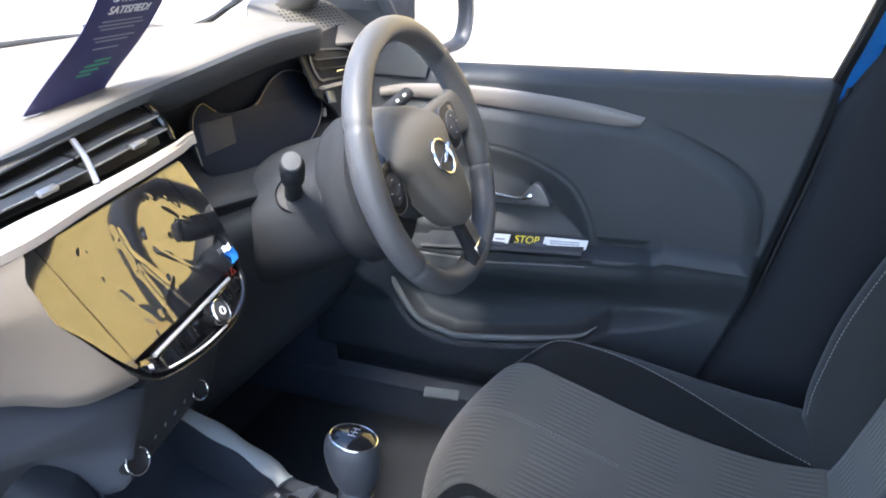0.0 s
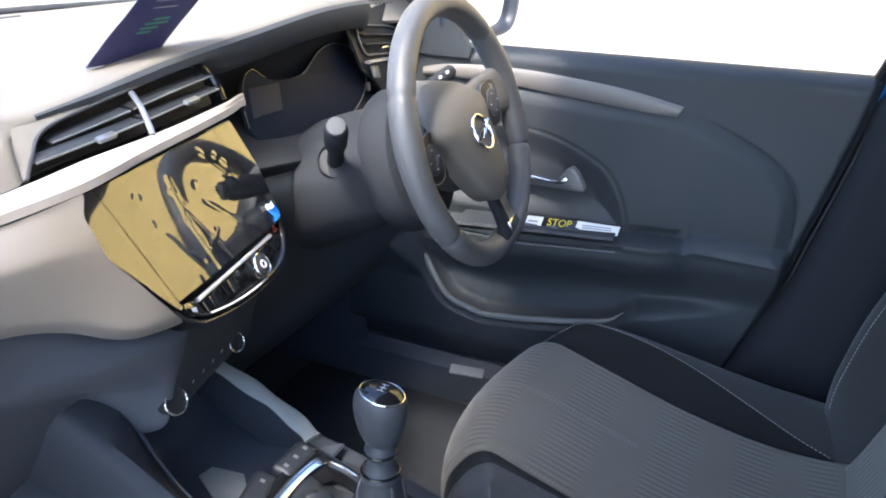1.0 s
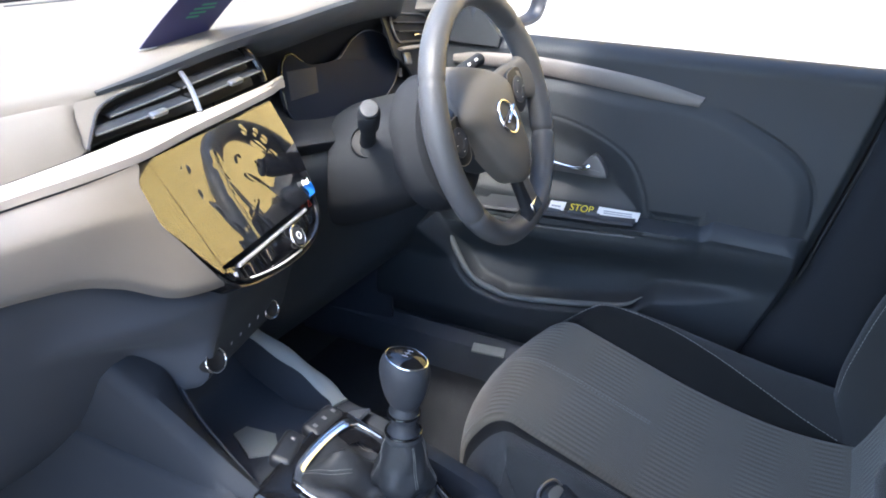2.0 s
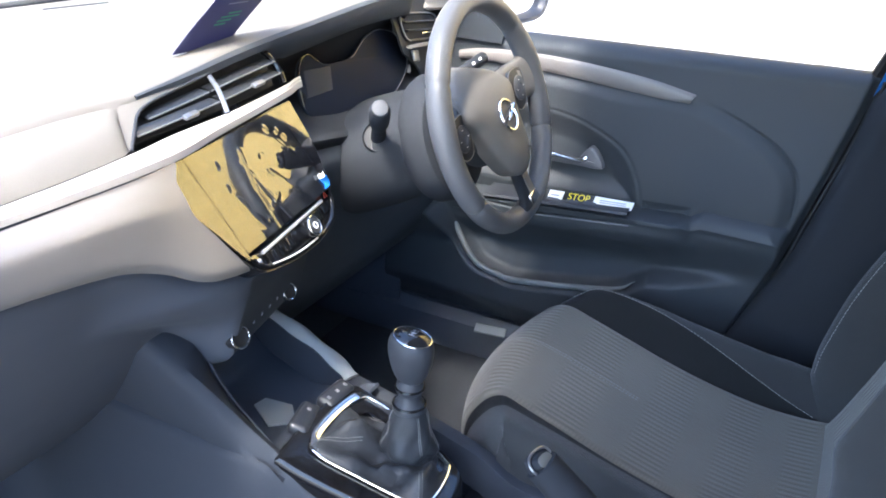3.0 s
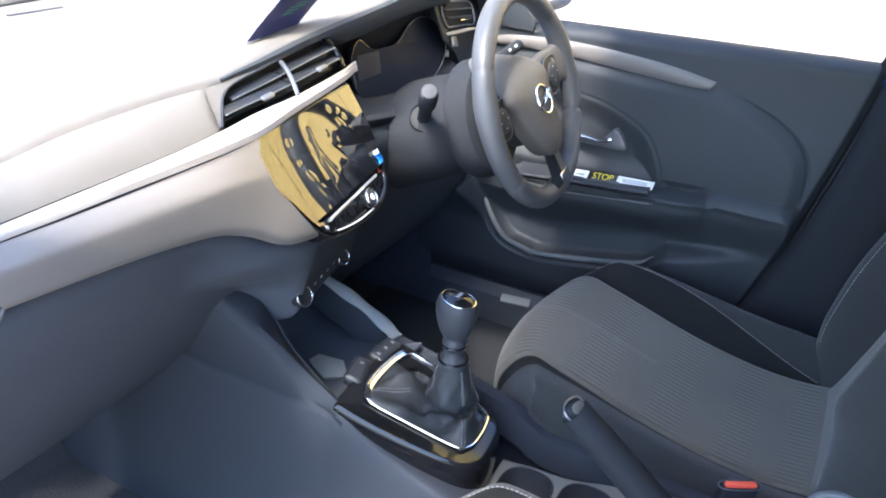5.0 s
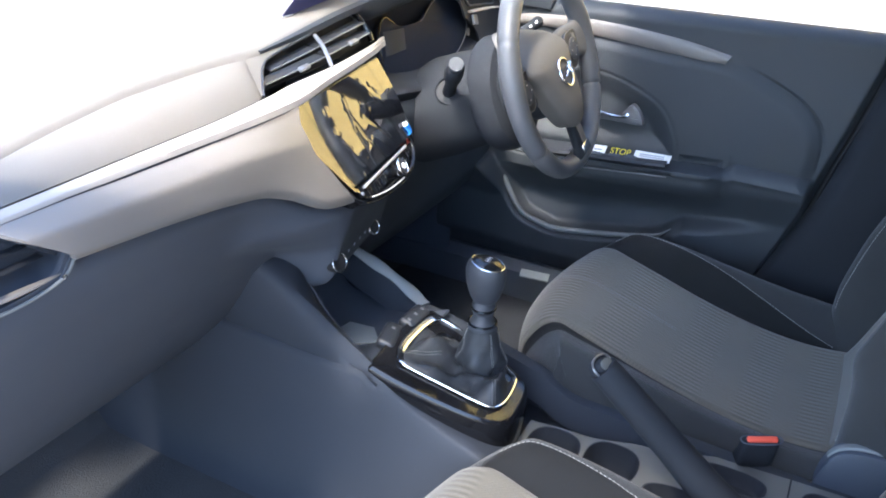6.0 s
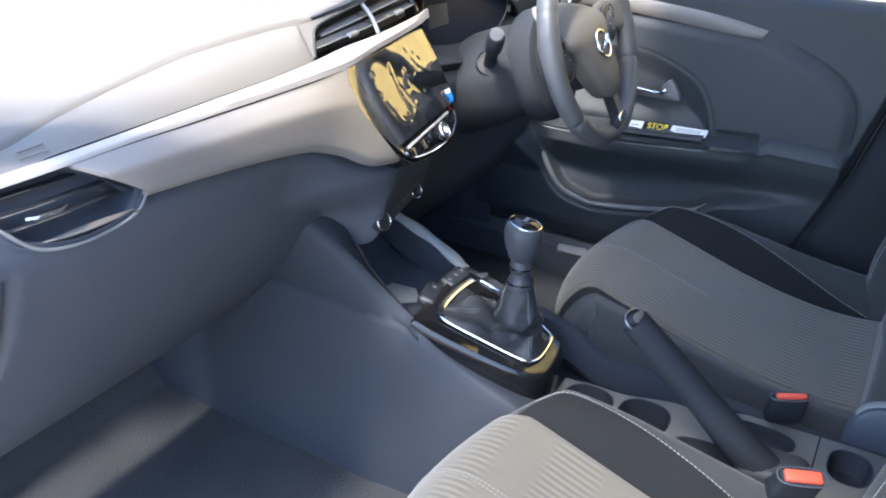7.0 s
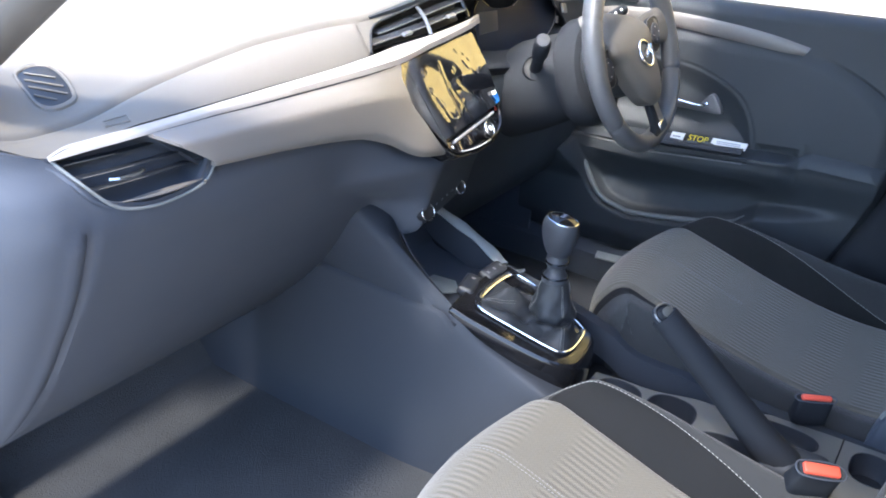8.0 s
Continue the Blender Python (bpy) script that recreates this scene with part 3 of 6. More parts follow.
    # lower dash and glovebox face, passenger's side
    ztop = [(-0.82, 1.066), (-0.74, 1.037), (-0.722, 1.030), (-0.706, 1.023), (-0.682, 0.990), (-0.655, 0.973), (-0.608, 0.962), (-0.56, 0.966), (-0.532, 0.988), (-0.427, 0.981), (-0.301, 0.960), (-0.24, 0.938), (-0.2, 0.914), (-0.16, 0.90), (-0.11, 0.885)]
    rows = []
    for f in np.linspace(0, 1, 64):
        row = []
        for x in np.linspace(-0.82, -0.105, 124):
            zt = ip(x, ztop) + 0.006
            z = zt + (0.50 - zt) * f
            y = low_face(x, z)
            y += 0.012 * float(sstep(0.06, 0.0, f)) * (0.0 if x < -0.53 else 1.0)
            # the glovebox lid's joint near the outer end
            xe = -0.690 - 0.02 * (0.95 - z)
            if z < 0.955:
                y += 0.008 * math.exp(-((x - xe) / 0.004) ** 2) - 0.004 * math.exp(-((x - xe + 0.016) / 0.008) ** 2)
            y += 8.0 * max(0.0, -0.712 - x) ** 2
            row.append((x, y, z))
        rows.append(row)
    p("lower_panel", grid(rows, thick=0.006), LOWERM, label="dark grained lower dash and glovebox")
    # passenger's outer vent: ring, recess, slats, tab
    ring = spline([(-0.703, 1.030), (-0.682, 0.998), (-0.655, 0.973), (-0.608, 0.963), (-0.555, 0.968), (-0.533, 0.985)], 40)
    vent = p("outer_vent", tube([(x, ip(z, LOW_Y) + 0.002, z) for x, z in ring], 0.0018, 8), EDGE, label="passenger air vent with chrome tab")

    def q(name, bm, m, label="", par=vent):
        return p(name, bm, m, par, label)
    rows = []
    for f in np.linspace(0, 1, 16):
        row = []
        for x in np.linspace(-0.708, -0.53, 40):
            zb = ip(x, ztop)
            zt = ip(x, STRIP_Z) - 0.0008 - 0.8 * max(0.0, x + 0.605)
            z = zb + (zt - zb) * f
            y = (ip(z, LOW_Y) + 0.002) * (1 - f) + (ip(x, STRIP_B) + 0.004) * f + 0.028 * math.sin(math.pi * min(1, max(0, f))) ** 0.5
            row.append((x, y, z))
        rows.append(row)
    q("recess", grid(rows, thick=-0.003), DARK)
    for z0, xa, xb in ((1.018, -0.698, -0.585), (1.0065, -0.691, -0.570), (0.994, -0.680, -0.560)):
        sl = [(x, ip(z0, LOW_Y) + 0.010 + 0.004 * ((x + 0.63) / 0.07) ** 2, z0 - 0.004 * (x + 0.62) / 0.1) for x in np.linspace(xa, xb, 16)]
        o = q("slat", tube(sl, 0.0055, 8, flat=0.22), VANE)
        # pale part-length line stands in for light on the slat's front
        q("slat_edge", tube([(a, b - 0.0054, c + 0.0004) for a, b, c in sl[1:9]], 0.0005, 6), PAD, par=o)
    q("tab", tube([(-0.661, ip(1.004, LOW_Y) + 0.0, 1.0045), (-0.655, ip(1.004, LOW_Y) - 0.004, 1.004), (-0.63, ip(1.004, LOW_Y) - 0.004, 1.003), (-0.622, ip(1.004, LOW_Y), 1.003)], 0.0035, 8, flat=0.7), CHROME, "chrome tab")
    q("blade", tube([(x, ip(0.973, LOW_Y) + 0.004, 0.9745 - 0.05 * (x + 0.605) + 0.5 * (x + 0.6) ** 2) for x in np.linspace(-0.652, -0.552, 16)], [0.001 + 0.004 * math.sin(math.pi * i / 15) for i in range(16)], 8, flat=0.5), SILVER, "satin blade")
    q("stud", lathe([(0.0001, 0), (0.002, 0.001), (0.0025, 0.003), (0.0001, 0.004)], pose(-0.552, ip(0.971, LOW_Y) + 0.002, 0.971, 90), 12), CHROME)

    # side demister on the pad's outer corner
    def pad_z(x, y):
        ly, lz, wy = ip(x, LIPY), ip(x, LIPZ), ws_y(x)
        f = min(1.0, max(0.0, (y - wy) / (ly + 0.02 - wy)))
        return 1.088 + (lz + 0.004 - 1.088) * f + 0.014 * math.sin(math.pi * f) ** 1.2 * (1 - 0.5 * sstep(0.3, 0.7, abs(x)))
    loop = spline([(-0.629, 0.377), (-0.606, 0.386), (-0.590, 0.376), (-0.591, 0.345), (-0.601, 0.312), (-0.614, 0.295), (-0.640, 0.293), (-0.649, 0.306), (-0.644, 0.335), (-0.637, 0.360)], 44, closed=True)
    cxy = np.mean(np.array(loop), axis=0)
    ring = lambda s, h: [(cxy[0] + (q[0] - cxy[0]) * s, cxy[1] + (q[1] - cxy[1]) * s, pad_z(*(cxy + (q - cxy) * s)) + h) for q in loop]
    bm = grid([ring(1.03, -0.001), ring(1.0, 0.0022), ring(0.93, 0.0030), ring(0.885, 0.0026), ring(0.85, 0.0005), ring(0.84, -0.004)], close_v=True)
    bmesh.ops.recalc_face_normals(bm, faces=bm.faces)
    dem = p("demister", bm, PAD, label="side window demister outlet")
    inner = ring(0.845, 0.0006)
    q("well", slab([(a[0], a[1]) for a in inner], lambda u, v, w: Vector((u, v, pad_z(u, v) - 0.0008 + w)), 0.0016, 0.0002), VANE, par=dem)
    for a, c in (((-0.6225, 0.3690), (-0.6020, 0.3440)), ((-0.6305, 0.3560), (-0.6060, 0.3250)), ((-0.6350, 0.3420), (-0.6110, 0.3110)), ((-0.6400, 0.3250), (-0.6260, 0.3070))):
        q("bar", tube([Vector((*a, pad_z(*a) + 0.0018)), Vector((*c, pad_z(*c) + 0.0018))], 0.0011, 6), PAD, par=dem)
    # narrow windscreen demister slots on the top of the pad
    for a, c in (((-0.125, 0.686), (-0.046, 0.6685)), ((0.061, 0.664), (0.140, 0.615))):
        q("demister_slot", tube([Vector((a[0] + (c[0] - a[0]) * f, a[1] + (c[1] - a[1]) * f, pad_z(a[0] + (c[0] - a[0]) * f, a[1] + (c[1] - a[1]) * f) + 0.0005)) for f in np.linspace(0, 1, 6)], 0.005, 8, flat=0.3), VANE, par=t)
    # moulded badge plate on the passenger's airbag, as a plain raised bar
    bx = [(-0.633, 0.20), (-0.607, 0.14), (-0.599, 0.42), (-0.624, 0.50)]

    def on_face(u, v, w):
        lo, hi = Vector((u, ip(u, STRIP_T) + 0.0015, 1.0425)), Vector((u, ip(u, LIPY), ip(u, LIPZ)))
        puff = 0.0085 * min(1.0, max(0.0, (hi.z - lo.z) / 0.030)) * math.sin(math.pi * (1 - v) ** 1.25)
        return lo.lerp(hi, v) + Vector((0, -0.3, 0.95)) * (w + 0.0016 + puff)
    p("airbag_mark", tube([on_face(bx[i][0] * (1 - f) + bx[(i + 1) % 4][0] * f, bx[i][1] * (1 - f) + bx[(i + 1) % 4][1] * f, -0.0004) for i in range(4) for f in (0, 0.25, 0.5, 0.75)], 0.0008, 6, closed=True), PAD)

    # centre vents
    cv = p("centre_vent", grid([[(x, ip(x, STRIP_T) + 0.035 + (ip(x, LIPY) - ip(x, STRIP_T)) * f, 1.036 + (ip(x, LIPZ) - 0.006 - 1.036) * f) for f in np.linspace(-0.1, 1, 8)] for x in np.linspace(-0.21, 0.125, 30)], thick=-0.003), RUBBER, label="black centre air vents")
    for x0, x1 in ((-0.165, -0.034), (-0.028, 0.108)):
        for fr in (0.33, 0.68):
            a = x0 + (0.028 if x0 < -0.1 and fr > 0.6 else 0.012 if x0 < -0.1 and fr > 0.4 else 0)
            vane_row(cv, a - 0.012 * (fr < 0.5 and x0 < -0.1), x1, fr, 0.004)
        xm = x0 + 0.55 * (x1 - x0)
        fr = 0.30 if x0 < -0.1 else 0.32
        b = Vector((xm, ip(xm, STRIP_T), 1.043)).lerp(Vector((xm, ip(xm, LIPY), ip(xm, LIPZ) - 0.017)), fr)
        q("tab", rbox(Matrix.Translation(b + Vector((0, -0.004, 0.001))) @ pose(0, 0, 0, 20, 0, 8), 0.026, 0.008, 0.0055, 0.002), SATIN, par=cv)
    div = spline([(-0.041, 0.2355, 1.041), (-0.034, 0.247, 1.052), (-0.026, 0.262, 1.064), (-0.017, 0.281, 1.0735)], 12)
    q("divider", tube(div, 0.0034, 8, flat=0.8), SATIN, "chrome divider", par=cv)
    q("end_piece", tube(spline([(0.112, 0.268, 1.042), (0.114, 0.277, 1.058), (0.110, 0.289, 1.074), (0.104, 0.297, 1.083)], 10), 0.0045, 8), GLOSSB, par=cv)
    # outer frame of the centre vent: left edge
    fr = spline([(-0.2035, 0.2225, 1.042), (-0.176, 0.246, 1.051), (-0.150, 0.266, 1.0605), (-0.12, 0.276, 1.066), (-0.06, 0.281, 1.072), (0.02, 0.286, 1.080), (0.09, 0.288, 1.086)], 40)
    q("vent_frame", tube(fr, 0.0018, 8), BLACKM, par=cv)
    rows = []
    for a in fr[:26]:
        xl = a[0] - 0.006
        lip = np.array((xl, ip(xl, LIPY) + 0.001, ip(xl, LIPZ) - 0.002))
        rows.append([a + (lip - a) * f + np.array((0, 0.003, -0.002)) for f in np.linspace(0, 1, 8)])
    q("vent_shoulder", grid(rows, thick=-0.002), PAD, "soft pad turned in round the vent", par=cv)
    return t, p


def instrument_side(t, p):
    # binnacle shell: dark cave below the hood
    rows = []
    for x in np.linspace(0.112, 0.56, 40):
        ly, lz = ip(x, LIPY), ip(x, LIPZ)
        zb = ip(x, [(0.10, 0.955), (0.19, 0.945), (0.3, 0.93), (0.45, 0.925), (0.56, 0.95)])
        yb = ip(x, [(0.10, 0.262), (0.16, 0.255), (0.3, 0.25), (0.45, 0.262), (0.56, 0.30)])
        rows.append([(x, ly + 0.022, lz - 0.028), (x, ly + 0.050, lz - 0.060), (x, ly + 0.062, 1.0), (x, yb + 0.06, zb + 0.03), (x, yb + 0.03, zb + 0.012), (x, yb, zb), (x, yb + 0.006, zb - 0.02), (x, yb + 0.05, zb - 0.12)])
    binn = p("binnacle", grid([spline(r, 24) for r in rows], thick=-0.004), GRIP, label="dark instrument binnacle")

    def q(name, bm, m, label="", par=binn):
        return p(name, bm, m, par, label)
    p("binnacle_end", grid([[(x, 0.405 + 0.1 * (x - 0.5), z) for x in np.linspace(0.43, 0.66, 6)] for z in np.linspace(0.90, 1.095, 6)], thick=0.004), DARK, binn)
    # instrument face: flat display and one round dial
    face = axes((0.33, 0.316, 0.987), (1, 0.02, 0), (0, 0.34, 1))
    fp = lambda u, v, w: face @ Vector((u, v, w))
    brow = spline([(-0.123, -0.010), (-0.119, 0.026), (-0.104, 0.052), (-0.080, 0.062), (-0.062, 0.050), (-0.040, 0.040), (0.0, 0.0365), (0.036, 0.037), (0.060, 0.047), (0.090, 0.060), (0.125, 0.0665), (0.155, 0.064), (0.186, 0.053), (0.206, 0.030), (0.210, 0.004), (0.190, -0.020), (0.158, -0.037), (0.122, -0.049), (0.09, -0.056)], 90)
    q("lens", slab([tuple(e) for e in brow] + [(0.0, -0.060), (-0.10, -0.052)], fp, 0.006), LENS, "smoked instrument lens")
    q("display", slab([(-0.110, 0.000), (-0.041, -0.001), (-0.030, 0.035), (-0.100, 0.040)], lambda u, v, w: fp(u, v, w + 0.006), 0.0012, 0.0006), paint("dim_display", (0.030, 0.034, 0.042), 0.5, bump=0, spec=0.2))
    q("lens_edge", tube([fp(u, v, 0.0065) for u, v in brow[34:]], 0.0010, 6), paint("dial_edge", (0.12, 0.12, 0.13), 0.35, bump=0))
    q("hook_edge", tube([fp(u, v, 0.0065) for u, v in brow[:22]], 0.0013, 6), GLOSSB)
    # short silver tube in place of a glare spot on the lens
    q("dial_edge_light", tube([fp(0.140 + 0.068 * math.cos(e), 0.006 + 0.059 * math.sin(e), 0.008) for e in np.linspace(-0.48, -0.25, 8)], 0.0034, 6), SILVER)
    q("knee_panel", grid([[(x, y, z) for x in np.linspace(0.10, 0.72, 30)] for y, z in spline([(0.27, 0.935), (0.255, 0.90), (0.27, 0.82), (0.30, 0.72), (0.34, 0.62), (0.42, 0.54), (0.56, 0.50), (0.74, 0.50)], 30)], thick=-0.006), DOORM, "dark knee panel")
    # driver's outer vent
    dv = axes((0.575, 0.318, 1.045), (1, 0.16, 0), (0, 0.35, 1))
    dp = lambda u, v, w: dv @ Vector((u, v, w))
    loop = spline([(-0.070, 0.026), (-0.045, 0.0285), (0.0, 0.023), (0.09, 0.008), (0.102, -0.012), (0.09, -0.036), (0.037, -0.030), (-0.03, -0.021), (-0.064, -0.015), (-0.074, 0.004)], 56, closed=True)
    q("outer_vent", tube([dp(u, v, 0.004) for u, v in loop], 0.0018, 8, closed=True), SATIN, "driver's outer air vent")
    q("well", slab(loop, dp, 0.002), RUBBER)
    for v0 in (-0.008, 0.007):
        q("slat", tube([dp(u, v0 - 0.14 * u, 0.006) for u in np.linspace(-0.066, 0.09, 10)], 0.005, 8, flat=0.3), VANE)
    q("tab", tube([dp(-0.006, -0.0145, 0.010), dp(0.002, -0.0150, 0.013), dp(0.050, -0.0205, 0.013), dp(0.058, -0.0215, 0.010)], 0.0028, 8, flat=0.6), CHROME)
    q("vent_blade", tube(spline([dp(-0.083, -0.0265, 0.010), dp(-0.03, -0.0325, 0.013), dp(0.04, -0.041, 0.014), (dp(0.12, -0.053, 0.012))], 18), [0.003 + 0.0042 * math.sin(math.pi * min(1.0, 0.25 + i / 24)) for i in range(18)], 8, flat=0.45), SILVER, "bright blade below the vent")
    q("blade_post", rbox(dv @ pose(-0.045, -0.047, 0.002, 0, 0, -10), 0.026, 0.020, 0.006, 0.002), SATIN)
    q("vent_surround", grid([[dp(u0 + (0.16 - u0) * f, v, -0.004 - 0.02 * (abs(v) / 0.12) ** 2) for f in np.linspace(0, 1, 14)] for v in np.linspace(-0.16, 0.05, 16) for u0 in (ip(v, [(-0.10, -0.005), (-0.06, -0.040), (-0.03, -0.088), (0.05, -0.095)]),)], thick=0.004), VANE)
    # corner of the dash by the driver's pillar with its loudspeaker grille
    sp = axes((0.665, 0.395, 1.105), (0.90, -0.42, 0.0), (0.35, 0.75, 0.50))
    g = q("speaker_plate", slab(spline([(-0.11, -0.05), (0.10, -0.07), (0.12, 0.06), (-0.02, 0.08), (-0.10, 0.05)], 40, closed=True), lambda u, v, w: sp @ Vector((u, v, w - 0.004)), 0.006), PAD, "perforated loudspeaker plate")
    holes = []
    for i in range(14):
        for j in range(9):
            u, v = -0.055 + 0.0085 * i, -0.03 + 0.0085 * j
            if (u / 0.065) ** 2 + (v / 0.045) ** 2 < 1:
                holes.append(lathe([(0.0024, 0), (0.0024, 0.0003)], sp @ pose(u, v, 0.0022), 6))
    o = q("perforations", joined(*holes), RUBBER, par=g)
    tagged(o, kind="stuff")


# ---- centre screen ----
def centre_screen():
    t = thing("touchscreen", "gloss black touchscreen under wrinkled protective film", "screen", at=tuple(scr(-0.03, 0.95)))

    def p(name, bm, m, parent=t, label=""):
        return part(name, bm, m, parent, label)
    out = [(-0.172, 1.0235), (-0.187, 1.004), (-0.186, 0.983), (-0.163, 0.946), (-0.134, 0.905), (-0.120, 0.892), (-0.098, 0.882), (-0.03, 0.872), (0.045, 0.872), (0.085, 0.888), (0.098, 0.915), (0.105, 0.968), (0.100, 1.0235)]
    outline = spline(out[:12], 70) + [np.array(out[12]), np.array((0.0, 1.0235)), np.array((-0.1, 1.0235))]
    p("body", slab([(o[0], o[1]) for o in outline], lambda u, v, w: scr(u, v, w - 0.03), 0.03, 0.002), GLOSSB)
    p("edge_trim", tube([scr(o[0], o[1], 0.0) for o in spline(out[3:12], 60)], 0.0016, 6), paint("smoke_chrome", (0.25, 0.25, 0.26), 0.2, metal=1.0, bump=0))
    # the film: sheets split by two joints, with bubbles and creases pushed up
    bub = [(-0.02, 0.985, 0.006, 0.004, 0.3), (-0.098, 0.955, 0.011, 0.0045, -0.9), (-0.085, 0.932, 0.015, 0.006, -0.8), (0.03, 0.985, 0.012, 0.004, -0.8), (0.048, 0.972, 0.008, 0.003, -0.8), (0.035, 1.0, 0.004, 0.003, 0), (0.015, 1.008, 0.006, 0.003, -0.8), (-0.11, 0.975, 0.004, 0.004, 0), (-0.09, 0.915, 0.004, 0.003, 0), (0.005, 0.972, 0.004, 0.003, 0), (-0.065, 0.925, 0.004, 0.0025, 0), (-0.11, 1.0, 0.006, 0.005, 0), (0.045, 0.99, 0.005, 0.003, -0.7), (-0.06, 0.99, 0.005, 0.003, 0)]
    crease = [((-0.055, 1.000), (-0.06, 0.962), 0.0035), ((-0.06, 0.962), (-0.052, 0.913), 0.003), ((-0.055, 0.975), (-0.018, 0.903), 0.0028), ((-0.02, 0.968), (0.02, 0.93), 0.0028), ((-0.052, 0.93), (-0.025, 0.942), 0.0025)]

    def relief(x, z):
        h = 0.0
        for bx, bz, a, b, an in bub:
            u = (x - bx) * math.cos(an) + (z - bz) * math.sin(an)
            v = -(x - bx) * math.sin(an) + (z - bz) * math.cos(an)
            h += 0.00028 * math.exp(-((u / a) ** 2 + (v / b) ** 2) ** 2)
        for (x0, z0), (x1, z1), wd in crease:
            dx, dz = x1 - x0, z1 - z0
            s = min(1, max(0, ((x - x0) * dx + (z - z0) * dz) / (dx * dx + dz * dz)))
            d = math.hypot(x - x0 - s * dx, z - z0 - s * dz)
            h += 0.0004 * math.exp(-(d / wd) ** 2)
        return h + 0.00015 * noise.noise(Vector((x * 22, z * 22, 0.3)))

    def sheet(xl, xr, zt, zb, nx, nz, name, label=""):
        rows = []
        for f in np.linspace(0, 1, nz):
            z = zt + (zb - zt) * f
            a, b = xl(z), xr(z)
            rows.append([scr(a + (b - a) * g, z, 0.0034 - 0.05 * (z - 0.975) + relief(a + (b - a) * g, z)) for g in np.linspace(0, 1, nx)])
        return p(name, grid(rows, thick=-0.001), FILM, label=label)
    left_e = lambda z: ip(z, [(0.895, -0.124), (0.905, -0.1345), (0.946, -0.1635), (0.983, -0.1865), (1.004, -0.187), (1.021, -0.174)])
    right_e = lambda z: ip(z, [(0.905, 0.093), (0.968, 0.102), (1.021, 0.098)])
    j1 = lambda z: -0.154 + (1.021 - z) * 0.2
    j2 = lambda z: 0.057 + (1.021 - z) * 0.28
    sheet(left_e, lambda z: j1(z) - 0.0006, 1.021, 0.906, 16, 40, "film_side", "film over the side panel")
    sheet(lambda z: j1(z) + 0.0006, lambda z: j2(z) - 0.0006, 1.021, 0.912, 110, 70, "film", "clear film with bubbles and creases")
    sheet(lambda z: j2(z) + 0.0006, right_e, 1.021, 0.925, 14, 36, "film_side")
    # chrome bar, knob and keys
    p("chrome_bar", tube([scr(x, 0.9035 + 0.015 * (x + 0.02), 0.002) for x in np.linspace(-0.10, 0.062, 10)], 0.0024, 8), SATINB)
    kn = Matrix.Translation(scr(0.004, 0.891)) @ axes((0, 0, 0), (1, 0.18, 0), (0, 0.5, 0.86)).to_3x3().to_4x4()
    knob = p("volume_knob", lathe([(0.0135, 0), (0.0135, 0.012), (0.0125, 0.0145), (0.0118, 0.015)], kn, 36), GLOSSB)
    p("knob_ring", lathe([(0.0134, 0.0130), (0.0140, 0.0140), (0.0136, 0.0154), (0.0127, 0.0156), (0.0124, 0.0148)], kn, 36), CHROME, knob)
    p("knob_face", lathe([(0.0126, 0.0140), (0.0110, 0.0150), (0.0052, 0.0152), (0.0, 0.0152)], kn, 30), BLACKM, knob)
    p("knob_mark", tube([kn @ Vector((0.004 * math.cos(a), 0.004 * math.sin(a), 0.0162)) for a in np.linspace(0, 2 * math.pi, 16, endpoint=False)], 0.0008, 6, closed=True), WHITE, knob)
    for i, (xa, xb) in enumerate(((-0.098, -0.062), (-0.060, -0.022), (0.026, 0.050), (0.052, 0.078))):
        o = [(xa, 0.8985 if i < 2 else 0.9005), (xb, 0.8995 if i < 2 else 0.9015), (xb - 0.002, 0.884 + 0.002 * i), (xa + 0.004, 0.884 + 0.002 * i)]
        p("key", slab(o, lambda u, v, w: scr(u, v, w + 0.0002), 0.0025, 0.0008), FILM)
    lipc = spline(out[5:11], 50)
    p("lower_lip", tube([scr(o[0] * 0.97, o[1] + 0.0045, 0.0015) for o in lipc], 0.0035, 10, flat=0.6), GLOSSB)
    # bright bar modelled in place of the reflection along the gloss lip
    p("lower_lip_glint", tube([scr(o[0] * 0.97, o[1] + 0.0050, 0.0042) for o in lipc[10:26]], 0.0015, 8, flat=0.6), SATINB)
    tri = [scr(0.071, 0.905, 0.003), scr(0.079, 0.905, 0.003), scr(0.075, 0.912, 0.003)]
    p("hazard_mark", tube(tri, 0.0007, 6, closed=True), RED)
    p("lock_key", slab([(-0.126, 0.908), (-0.104, 0.9035), (-0.100, 0.888), (-0.118, 0.894)], lambda u, v, w: scr(u, v, w + 0.0002), 0.0022, 0.0006), FILM)
    p("lock_mark", slab([(-0.116, 0.896), (-0.110, 0.8945), (-0.109, 0.899), (-0.115, 0.9005)], lambda u, v, w: scr(u, v, w + 0.0025), 0.0004, 0.0002), GREYP)
    # blue peel tab, a little crumpled
    tabr = [[scr(0.074 + 0.017 * u + 0.002 * math.sin(v * 5), 0.914 + 0.013 * v, 0.0085 + 0.0012 * math.sin(u * 5 + v * 3)) for u in np.linspace(0, 1, 8)] for v in np.linspace(0, 1, 8)]
    pt = p("peel_tab", grid(tabr, thick=-0.0008), BLUET, label="blue peel-off tab")
    tw = [[scr(0.069 + 0.015 * u, 0.9275 + 0.005 * v + 0.001 * math.sin(u * 7), 0.0100 + 0.0015 * math.sin(u * 9)) for u in np.linspace(0, 1, 10)] for v in np.linspace(0, 1, 4)]
    p("tab_edge", grid(tw, thick=-0.0006), WHITE, pt)


